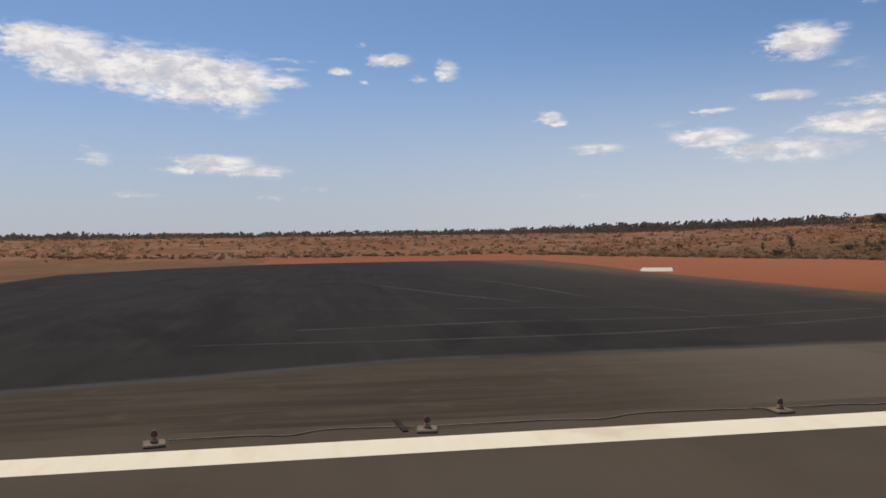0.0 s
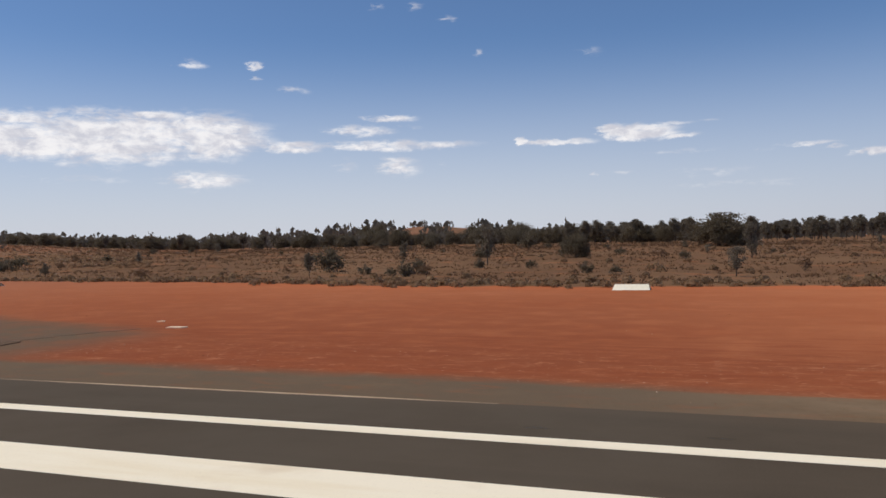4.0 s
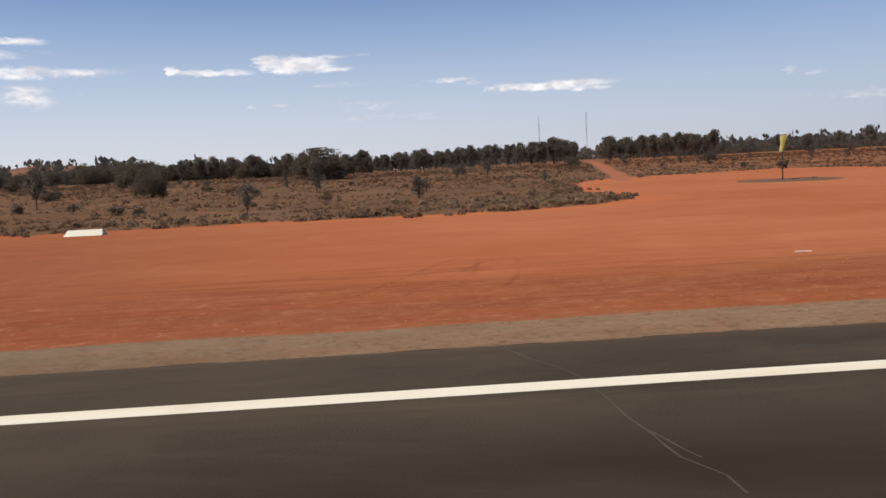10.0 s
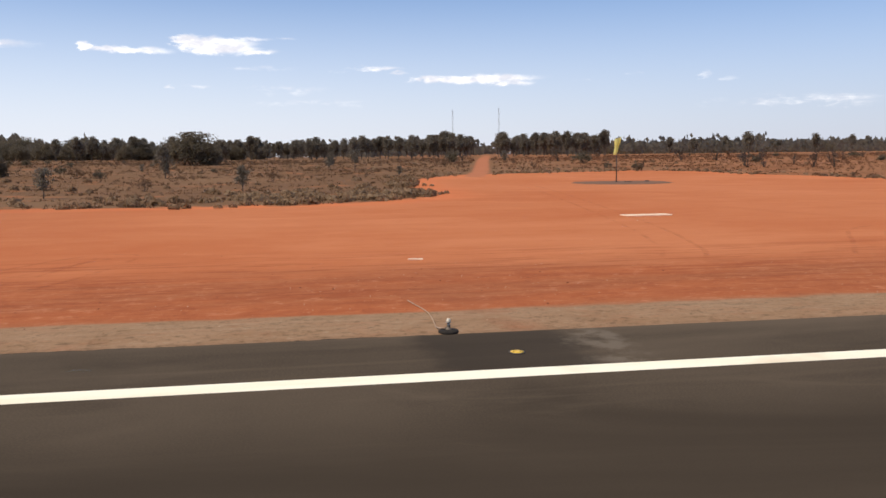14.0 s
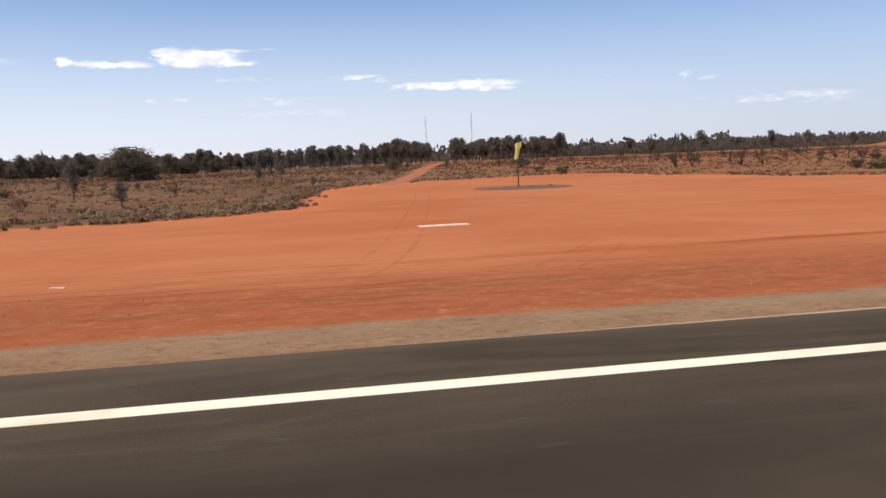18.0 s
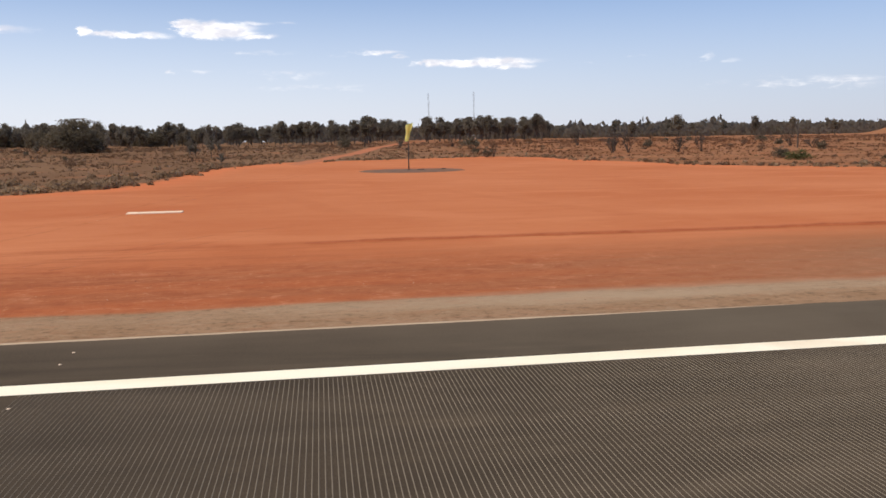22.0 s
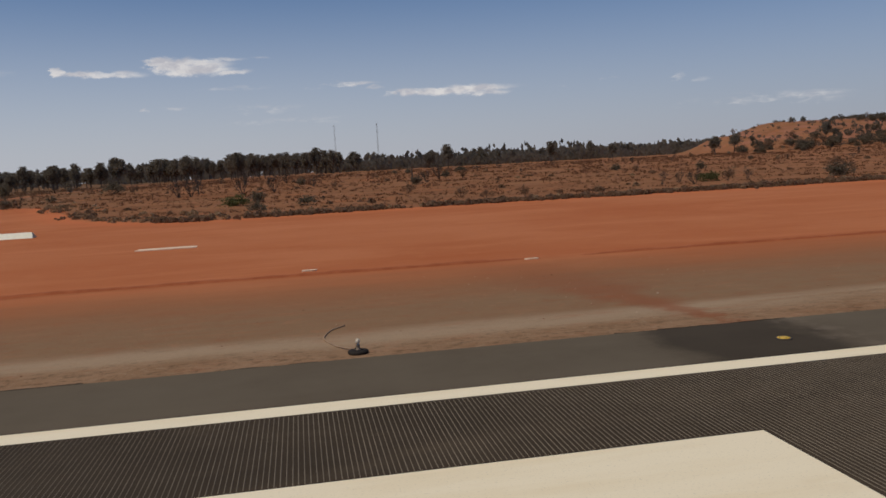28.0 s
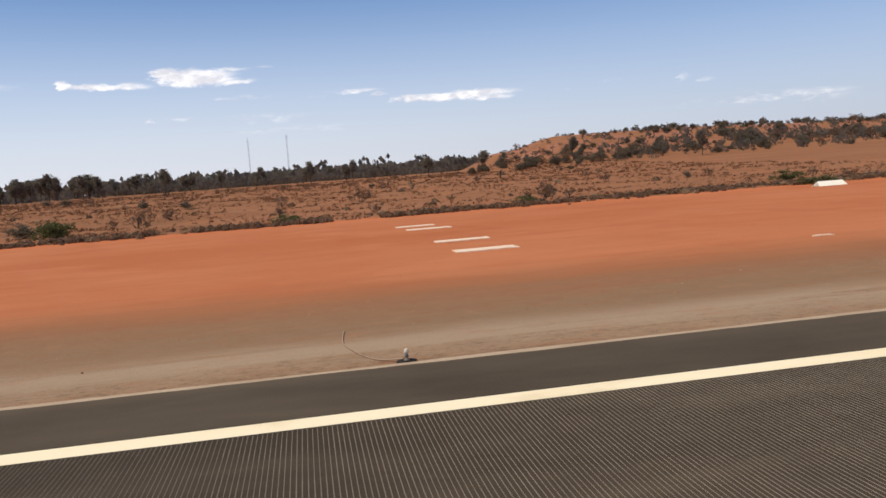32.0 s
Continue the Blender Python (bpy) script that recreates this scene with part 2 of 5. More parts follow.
def inside(x, y, poly):
    hit = False
    for (ax, ay), (bx, by) in zip(poly, poly[1:] + poly[:1]):
        if (ay > y) != (by > y) and x < (bx - ax) * (y - ay) / (by - ay) + ax:
            hit = not hit
    return hit


def scrub_depth(x, y):
    """Metres into the scrub; negative on the cleared strip."""
    d = min(seg_dist(x, y, a, b) for a, b in zip(SCRUB, SCRUB[1:]))
    return -d if inside(x, y, SCRUB) else d


def track_dist(x, y):
    return min(seg_dist(x, y, a, b) for a, b in zip(TRACK, TRACK[1:]))


# ---- materials ----
def material(name, rough=0.8, metal=0.0):
    m = bpy.data.materials.new(name)
    m.use_nodes = True
    t = Tree(m.node_tree)
    t.bsdf = m.node_tree.nodes["Principled BSDF"]
    t.bsdf.inputs["Roughness"].default_value, t.bsdf.inputs["Metallic"].default_value = rough, metal
    t.at = t.n("ShaderNodeTexCoord").outputs["Object"]
    t.mat = m
    return t


def bump(t, value, strength, dist):
    node = t.n("ShaderNodeBump")
    node.inputs["Strength"].default_value, node.inputs["Distance"].default_value = strength, dist
    t.put(node.inputs["Height"], value)
    t.put(t.bsdf.inputs["Normal"], node.outputs[0])


def grainy(name, a, b, scale=3.0, rough=0.8, fine=40.0, metal=0.0, relief=0.0):
    """Two tones mixed by coarse noise, with a fine grain over them."""
    t = material(name, rough, metal)
    if rough >= 0.8:
        t.bsdf.inputs["Specular IOR Level"].default_value = 0.1
    col = t.mix(t.step(t.noise(t.at, scale, 5), 0.32, 0.68), a, b)
    grain = t.noise(t.at, fine, 3)
    col = t.mix(t.step(grain, 0.3, 0.75, 0.0, 0.35), col, tuple(c * 0.6 for c in a))
    t.put(t.bsdf.inputs["Base Color"], col)
    if relief:
        bump(t, grain, 0.5, relief)
    return t.mat


def leafy(name, a, b, rough=0.7):
    """Foliage: every leaf its own tone, trees differing from one another."""
    t = material(name, rough)
    isle = t.n("ShaderNodeNewGeometry").outputs["Random Per Island"]
    own = t.n("ShaderNodeObjectInfo").outputs["Random"]
    col = t.mix(isle, a, b)
    col = t.mix(t.math("MULTIPLY", own, 0.45), col, tuple(c * 0.7 for c in a))
    t.put(t.bsdf.inputs["Base Color"], col)
    t.bsdf.inputs["Specular IOR Level"].default_value = 0.2
    through_light = t.n("ShaderNodeBsdfTranslucent")
    t.put(through_light.inputs[0], col)
    blend = t.n("ShaderNodeMixShader")
    blend.inputs[0].default_value = 0.46
    t.put(blend.inputs[1], t.bsdf.outputs[0])
    t.put(blend.inputs[2], through_light.outputs[0])
    t.put(t.mat.node_tree.nodes["Material Output"].inputs[0], blend.outputs[0])
    return t.mat


def every_pit(t, x, shift=0.0):
    """Metres along the runway from the nearest light pit, which lie 60.4 m apart."""
    u = t.math("ADD", x, 30.2 - 36.4 - shift)
    return t.math("SUBTRACT", t.math("FLOORED_MODULO", u, 60.4), 30.2)


def ground_material():
    t = material("red_earth", 0.95)
    t.bsdf.inputs["Specular IOR Level"].default_value = 0.04
    pos = t.n("ShaderNodeSeparateXYZ")
    t.put(pos.inputs[0], t.at)
    x, y = pos.outputs[0], t.math("ABSOLUTE", pos.outputs[1])
    veg = t.n("ShaderNodeAttribute", attribute_name="scrub").outputs["Fac"]
    trk = t.n("ShaderNodeAttribute", attribute_name="track").outputs["Fac"]
    along = t.scaled(t.at, (0.12, 1.0, 1.0))
    big, mid, fine = t.noise(t.at, 0.045, 4), t.noise(t.at, 0.5, 5, 0.6), t.noise(t.at, 9.0, 4, 0.7)
    streak = t.noise(along, 0.5, 5, 0.6, 0.4)
    # red sand, smoothed and streaked by the grader
    red = t.mix(t.step(big, 0.3, 0.7), (0.46, 0.146, 0.059), (0.515, 0.184, 0.081))
    red = t.mix(t.step(streak, 0.45, 0.72, 0.0, 0.22), red, (0.40, 0.105, 0.038))
    blotch = t.noise(t.scaled(t.at, (0.5, 1.0, 1.0)), 0.16, 6, 0.62, 0.8)
    red = t.mix(t.step(blotch, 0.48, 0.66, 0.0, 0.5), red, (0.56, 0.21, 0.095))
    red = t.mix(t.step(blotch, 0.45, 0.3, 0.0, 0.4), red, (0.42, 0.115, 0.042))
    red = t.mix(t.step(mid, 0.55, 0.8, 0.0, 0.4), red, (0.56, 0.21, 0.09))
    red = t.mix(t.math("MULTIPLY", t.step(veg, -7.0, -0.5, 0.0, 0.7), t.step(mid, 0.25, 0.55)), red, (0.60, 0.175, 0.07))
    # dull gravelly shoulder beside the asphalt
    wob = t.math("MULTIPLY", t.math("SUBTRACT", t.noise(t.scaled(t.at, (0.25, 1, 1)), 0.5, 5, 0.6), 0.5), 5.0)
    near = t.math("ADD", y, t.math("MULTIPLY", wob, 0.35))
    gravel = t.mix(t.step(mid, 0.3, 0.7), (0.27, 0.155, 0.085), (0.325, 0.195, 0.113))
    gravel = t.mix(t.step(fine, 0.52, 0.75, 0.0, 0.55), gravel, (0.17, 0.10, 0.058))
    comb = t.noise(t.scaled(t.at, (0.035, 1.0, 1.0)), 3.2, 5, 0.65, 0.2)
    gravel = t.mix(t.step(comb, 0.42, 0.7, 0.0, 0.3), gravel, (0.30, 0.21, 0.135))
    gravel = t.mix(t.step(comb, 0.48, 0.28, 0.0, 0.25), gravel, (0.125, 0.085, 0.052))
    rubble = t.noise(t.scaled(t.at, (0.8, 1.0, 1.0)), 4.5, 6, 0.8, 0.4)
    gravel = t.mix(t.step(rubble, 0.52, 0.62, 0.0, 0.6), gravel, (0.10, 0.066, 0.038))
    gravel = t.mix(t.step(rubble, 0.45, 0.36, 0.0, 0.6), gravel, (0.35, 0.255, 0.165))
    ruddy = t.mix(t.step(streak, 0.35, 0.65), (0.385, 0.115, 0.045), (0.34, 0.118, 0.052))
    wide = t.step(x, 62.0, 96.0)
    ruddy_to = t.math("ADD", 28.5, t.math("MULTIPLY", wide, 2.0))
    far = t.math("ADD", y, wob)
    red = t.mix(t.step(far, t.math("ADD", ruddy_to, 4.0), t.math("SUBTRACT", ruddy_to, 4.5)), red, t.mix(t.math("MULTIPLY", wide, 0.85), ruddy, t.mix(t.step(far, 22.0, 29.0), (0.245, 0.168, 0.098), (0.30, 0.142, 0.07))))
    # darker soil beside the threshold
    darker_soil = t.math("MULTIPLY", t.step(x, 24.0, -6.0), t.step(far, 75.0, 22.0, 0.45, 1.0))
    red = t.mix(t.math("MULTIPLY", darker_soil, t.step(mid, 0.25, 0.6, 0.5, 0.9)), red, (0.265, 0.078, 0.035))
    strata = t.noise(t.scaled(t.at, (0.10, 1.0, 1.0)), 1.7, 7, 0.7, 0.5)
    band = t.math("MULTIPLY", t.math("MULTIPLY", t.step(y, 36.0, 31.0), t.step(x, 75.0, 45.0)), t.step(y, 20.0, 22.0))
    red = t.mix(t.math("MULTIPLY", t.step(strata, 0.47, 0.62, 0.0, 0.6), band), red, (0.25, 0.066, 0.028))
    red = t.mix(t.math("MULTIPLY", t.step(strata, 0.44, 0.34, 0.0, 0.2), band), red, (0.44, 0.16, 0.075))
    lumps = t.noise(t.scaled(t.at, (0.75, 1.0, 1.0)), 1.5, 7, 0.74, 0.6)
    rough_zone = t.math("MULTIPLY", t.step(y, 31.0, 25.0), t.step(x, 62.0, 96.0, 1.0, 0.3))
    red = t.mix(t.math("MULTIPLY", t.step(lumps, 0.48, 0.66, 0.0, 0.55), rough_zone), red, (0.26, 0.070, 0.030))
    red = t.mix(t.math("MULTIPLY", t.step(lumps, 0.47, 0.3, 0.0, 0.75), rough_zone), red, (0.50, 0.20, 0.105))
    grit = t.noise(t.at, 3.2, 7, 0.82, 0.3)
    red = t.mix(t.math("MULTIPLY", t.step(grit, 0.56, 0.66, 0.0, 0.6), rough_zone), red, (0.21, 0.062, 0.03))
    red = t.mix(t.math("MULTIPLY", t.step(grit, 0.42, 0.34, 0.0, 0.6), rough_zone), red, (0.55, 0.27, 0.16))
    red = t.mix(t.math("MULTIPLY", t.step(comb, 0.5, 0.72, 0.0, 0.16), t.step(y, 60.0, 24.0, 0.35, 1.0)), red, (0.33, 0.085, 0.032))
    gravel = t.mix(t.step(x, 26.0, 2.0, 0.0, 0.75), gravel, t.mix(t.step(mid, 0.3, 0.7), (0.135, 0.098, 0.060), (0.19, 0.142, 0.092)))
    # a windrow of darker soil left along the strip
    row = t.math("ABSOLUTE", t.math("SUBTRACT", y, t.math("ADD", t.math("MULTIPLY", t.noise(t.scaled(t.at, (0.05, 0, 0)), 1.0, 3), 2.4), 31.7)))
    row = t.math("MULTIPLY", t.step(row, 0.95, 0.1), t.math("MULTIPLY", t.step(x, 42.0, 75.0), t.step(x, 160.0, 125.0, 0.1, 1.0)))
    red = t.mix(t.math("MULTIPLY", row, t.step(t.noise(t.at, 0.35, 5, 0.65), 0.35, 0.6, 0.2, 0.85)), red, (0.31, 0.075, 0.028))
    red = t.mix(t.math("MULTIPLY", t.step(near, 20.15, 19.75), t.step(x, -120.0, -100.0)), red, gravel)
    # pale dust that has gathered against the seal
    pale = t.math("ABSOLUTE", t.math("SUBTRACT", t.math("ADD", y, t.math("MULTIPLY", wob, 0.25)), 19.3))
    pale = t.math("MULTIPLY", t.step(pale, t.step(x, 150.0, 230.0, 1.3, 2.6), 0.2), t.step(x, 50.0, 75.0, 0.15, 0.75))
    red = t.mix(t.math("MULTIPLY", pale, t.step(streak, 0.3, 0.55)), red, (0.40, 0.29, 0.19))
    # red soil washed down to the light pits
    rag = t.math("MULTIPLY", t.math("SUBTRACT", t.noise(t.at, 0.7, 5, 0.65), 0.5), 3.2)
    u = t.math("ADD", t.math("ABSOLUTE", every_pit(t, t.math("ADD", x, t.math("MULTIPLY", y, 0.12)), 2.3)), rag)
    wash = t.math("MULTIPLY", t.step(u, t.step(y, 17.0, 28.0, 0.6, 3.4), 0.0), t.step(x, 30.0, 90.0, 0.35, 1.0))
    red = t.mix(t.math("MULTIPLY", wash, t.step(y, 34.0, 21.0, 0.0, 0.7)), red, (0.27, 0.095, 0.046))
    # dark dirt thrown over the outer corner of the turning area
    dirt = t.math("MULTIPLY", t.math("MULTIPLY", t.step(x, 9.0, -2.0), t.step(x, -75.0, -45.0)), t.step(t.math("ADD", far, t.math("MULTIPLY", x, 0.33)), 24.2, 19.8))
    dirt = t.math("MULTIPLY", dirt, t.math("MAXIMUM", t.step(x, -20.0, -27.0), t.step(near, 21.5, 19.6)))
    red = t.mix(t.math("MULTIPLY", dirt, t.step(mid, 0.2, 0.6, 0.55, 1.0)), red, (0.15, 0.108, 0.072))
    red = t.mix(t.step(fine, 0.62, 0.8, 0.0, 0.35), red, (0.20, 0.07, 0.035))
    ripple = t.noise(t.scaled(t.at, (0.5, 1.2, 1.0)), 1.3, 6, 0.72, 0.5)
    red = t.mix(t.step(ripple, 0.5, 0.75, 0.0, 0.28), red, (0.36, 0.10, 0.04))
    # tyre tracks crossing the sand
    wheel = t.n("ShaderNodeTexWave", wave_type="BANDS", bands_direction="DIAGONAL")
    t.put(wheel.inputs["Vector"], t.scaled(t.at, (0.5, 0.16, 0)))
    wheel.inputs["Scale"].default_value, wheel.inputs["Distortion"].default_value, wheel.inputs["Detail Scale"].default_value = 0.09, 9.0, 0.3
    wheel.inputs["Detail"].default_value = 1.5
    ruts = t.math("MULTIPLY", t.step(wheel.outputs["Fac"], 0.93, 1.0), t.step(t.noise(t.at, 0.03, 2), 0.5, 0.62, 0.0, 0.5))
    red = t.mix(t.math("MULTIPLY", ruts, t.step(y, 31.0, 36.0, 0.0, 0.25)), red, (0.34, 0.085, 0.03))
    # duller sand towards the western rise
    red = t.mix(t.math("MULTIPLY", t.step(x, -35.0, -110.0), t.step(mid, 0.25, 0.6, 0.45, 0.75)), red, (0.34, 0.135, 0.075))
    # dry grass country
    straw = t.mix(t.step(t.noise(t.at, 0.02, 3), 0.35, 0.65), (0.16, 0.086, 0.046), (0.202, 0.115, 0.063))
    warm = t.mix(t.step(t.noise(t.scaled(t.at, (0.3, 1, 1)), 0.09, 4), 0.35, 0.65), (0.25, 0.108, 0.051), (0.305, 0.142, 0.070))
    dry = t.mix(t.math("MAXIMUM", t.step(x, 50.0, 130.0), t.step(x, -210.0, -290.0)), straw, warm)
    dry = t.mix(t.step(t.noise(t.scaled(t.at, (0.35, 1, 1)), 0.3, 5, 0.65), 0.45, 0.7, 0.0, 0.45), dry, (0.15, 0.085, 0.045))
    dry = t.mix(t.step(x, 225.0, 255.0, 0.0, 0.3), dry, (0.37, 0.162, 0.081))
    dry = t.mix(t.step(t.noise(t.at, 0.16, 4), 0.56, 0.68, 0.0, 0.4), dry, (0.44, 0.15, 0.06))
    west = t.mix(t.step(t.noise(t.scaled(t.at, (1.0, 0.6, 1.0)), 0.09, 6, 0.68, 0.6), 0.42, 0.62), (0.25, 0.105, 0.055), (0.33, 0.19, 0.115))
    west = t.mix(t.step(t.noise(t.at, 0.22, 6, 0.7), 0.5, 0.66, 0.0, 0.75), west, (0.15, 0.088, 0.05))
    west = t.mix(t.step(t.noise(t.at, 0.4, 5, 0.7), 0.58, 0.7, 0.0, 0.6), west, (0.44, 0.29, 0.18))
    dry = t.mix(t.step(x, -190.0, -240.0, 0.0, 0.9), dry, west)
    edge = t.math("ADD", veg, t.math("MULTIPLY", t.math("SUBTRACT", t.noise(t.at, 0.4, 5, 0.65), 0.5), 7.0))
    col = t.mix(t.step(edge, -0.4, 1.6), red, dry)
    height_z = t.n("ShaderNodeAttribute", attribute_name="dune").outputs["Fac"]
    col = t.mix(t.math("MULTIPLY", height_z, t.step(t.noise(t.at, 0.1, 5), 0.44, 0.62)), col, (0.37, 0.160, 0.098))
    lane = t.math("ADD", trk, t.math("MULTIPLY", t.math("SUBTRACT", mid, 0.5), 1.6))
    col = t.mix(t.step(lane, 2.3, 1.3), col, (0.42, 0.155, 0.078))
    t.put(t.bsdf.inputs["Base Color"], col)
    bump(t, t.math("ADD", t.math("MULTIPLY", fine, 0.4), mid), 0.6, 0.08)
    return t.mat


def asphalt_material(name, a, b, dust, worn, dusty=(16.0, 18.0), pits=False, corner=False):
    t = material(name, 1.0)
    t.bsdf.inputs["Specular IOR Level"].default_value = 0.06
    pos = t.n("ShaderNodeSeparateXYZ")
    t.put(pos.inputs[0], t.at)
    along = t.scaled(t.at, (0.06, 1.0, 1.0))
    blot, lane, grit = t.noise(t.at, 0.22, 5, 0.6), t.noise(along, 0.9, 5, 0.6, 0.5), t.noise(t.at, 26.0, 3, 0.7)
    col = t.mix(t.step(blot, 0.3, 0.7), a, b)
    col = t.mix(t.step(lane, 0.5, 0.72, 0.0, worn), col, dust)
    col = t.mix(t.step(t.noise(along, 0.35, 3), 0.52, 0.66, 0.0, 0.35), col, tuple(c * 0.55 for c in a))
    col = t.mix(t.step(grit, 0.35, 0.7, 0.0, 0.4), col, tuple(c * 1.5 for c in b))
    # large dull blotches where traffic has polished or stained it
    stain = t.noise(t.scaled(t.at, (0.35, 1.0, 1.0)), 0.16, 5, 0.62, 0.8)
    col = t.mix(t.step(stain, 0.52, 0.66, 0.0, 0.55), col, tuple(c * 0.58 for c in a))
    smear = t.noise(t.scaled(t.at, (0.3, 1.0, 1.0)), 0.55, 7, 0.7, 1.0)
    col = t.mix(t.step(smear, 0.55, 0.72, 0.0, 0.45), col, tuple(c * 1.35 for c in b))
    col = t.mix(t.step(stain, 0.46, 0.32, 0.0, 0.35), col, tuple(c * 1.45 for c in b))
    scuff = t.noise(t.scaled(t.at, (0.5, 1.6, 1.0)), 1.1, 6, 0.7, 1.2)
    col = t.mix(t.step(scuff, 0.66, 0.76, 0.0, 0.6), col, dust)
    # dust blown in from the shoulder
    edge = t.math("ADD", pos.outputs[1], t.math("MULTIPLY", t.noise(along, 1.5, 4), 2.0))
    if corner:
        # soil carried over the outer corner
        edge = t.math("ADD", edge, t.math("MULTIPLY", t.math("MAXIMUM", t.math("ADD", pos.outputs[0], 36.0), 0.0), 0.75))
        edge = t.math("ADD", edge, t.math("MULTIPLY", t.math("SUBTRACT", t.noise(t.at, 0.3, 5, 0.6), 0.5), 9.0))
        # older brown seal between the runway end and the new surface, which bends in towards the south
        bend = t.math("MULTIPLY", t.math("MAXIMUM", t.math("SUBTRACT", -6.0, pos.outputs[1]), 0.0), 0.28)
        seam = t.math("SUBTRACT", t.math("ADD", pos.outputs[0], t.math("MULTIPLY", t.math("SUBTRACT", t.noise(t.at, 0.5, 4), 0.5), 0.5)), bend)
        across = t.scaled(t.at, (1.0, 0.12, 1.0))
        old = t.mix(t.step(t.noise(across, 0.9, 6, 0.65, 0.6), 0.35, 0.65), (0.062, 0.047, 0.034), (0.092, 0.072, 0.052))
        old = t.mix(t.step(t.noise(t.at, 0.7, 6, 0.7), 0.55, 0.72, 0.0, 0.5), old, (0.12, 0.098, 0.075))
        old = t.mix(t.step(t.noise(across, 0.45, 4, 0.6, 0.4), 0.52, 0.62, 0.0, 0.55), old, (0.04, 0.031, 0.024))
        # veil of window reflection painted into the old seal: paler towards +y
        old = t.mix(t.math("MULTIPLY", t.step(pos.outputs[1], -6.0, 10.0), t.step(stain, 0.3, 0.6, 0.45, 0.9)), old, (0.165, 0.134, 0.102))
        col = t.mix(t.step(seam, -36.0, -35.2), col, old)
        rim = t.math("ABSOLUTE", t.math("ADD", seam, 35.9))
        col = t.mix(t.math("MULTIPLY", t.step(rim, 0.7, 0.1), t.step(blot, 0.3, 0.6, 0.2, 0.6)), col, (0.10, 0.098, 0.096))
        # the same reflected veil put into the whole pad's colour, growing with y
        col = t.mix(t.math("MULTIPLY", t.step(pos.outputs[1], -2.0, 26.0, 0.0, 0.5), t.step(stain, 0.3, 0.6, 0.4, 1.0)), col, (0.085, 0.073, 0.058))
        dust = (0.16, 0.10, 0.065)
    col = t.mix(t.step(edge, dusty[0], dusty[1], 0.0, 0.85 if corner else 0.6), col, dust)
    if pits:
        # bleached seal outside the side stripe
        bleached = t.math("MULTIPLY", t.step(pos.outputs[1], 13.7, 13.9), t.math("MULTIPLY", t.step(pos.outputs[0], 50.0, 95.0, 0.0, 0.85), t.step(pos.outputs[0], 217.6, 217.0, 0.3, 1.0)))
        col = t.mix(t.math("MULTIPLY", bleached, t.step(blot, 0.25, 0.7, 0.5, 1.0)), col, (0.152, 0.124, 0.089))
        # the grooved length is darker between its lines
        grooved = t.math("MULTIPLY", t.step(pos.outputs[0], 58.85, 58.95), t.step(pos.outputs[1], 13.25, 13.2))
        col = t.mix(t.math("MULTIPLY", grooved, t.step(smear, 0.35, 0.65, 0.6, 0.1)), col, (0.048, 0.0365, 0.026))
        # paler seal round the threshold bars
        col = t.mix(t.math("MULTIPLY", t.step(pos.outputs[0], 12.0, -1.0), t.step(blot, 0.25, 0.7, 0.45, 0.85)), col, (0.105, 0.085, 0.064))
        # sealed patches round the light pits, with pale dust beside them
        inner = t.math("MULTIPLY", t.step(pos.outputs[1], 13.6, 13.9), t.step(pos.outputs[0], 20.0, 25.0))
        rag = t.math("MULTIPLY", t.math("SUBTRACT", t.noise(t.at, 0.8, 4, 0.6), 0.5), 2.0)
        u = t.math("ADD", t.math("ABSOLUTE", every_pit(t, pos.outputs[0], -0.5)), rag)
        col = t.mix(t.math("MULTIPLY", t.step(u, 2.1, 1.2, 0.0, 0.6), inner), col, (0.030, 0.024, 0.019))
        u = t.math("ADD", t.math("ABSOLUTE", every_pit(t, pos.outputs[0], 1.6)), t.math("MULTIPLY", rag, 1.6))
        col = t.mix(t.math("MULTIPLY", t.math("MULTIPLY", t.step(u, 0.9, 0.0, 0.0, 0.7), t.step(t.noise(t.at, 1.4, 5, 0.65), 0.42, 0.6)), inner), col, (0.17, 0.135, 0.10))
        # darker inside the stripe between x 10 and 62, most below x 22
        rubber = t.math("MULTIPLY", t.math("MULTIPLY", t.step(pos.outputs[0], 10.0, 20.0), t.step(pos.outputs[0], 62.0, 54.0)), t.step(pos.outputs[1], 12.6, 9.5))
        col = t.mix(t.math("MULTIPLY", rubber, t.step(stain, 0.3, 0.6, 0.45, 0.85)), col, t.mix(t.step(pos.outputs[0], 34.0, 22.0), tuple(c * 0.75 for c in a), tuple(c * 0.5 for c in a)))
    t.put(t.bsdf.inputs["Base Color"], col)
    bump(t, grit, 0.35, 0.006)
    return t.mat


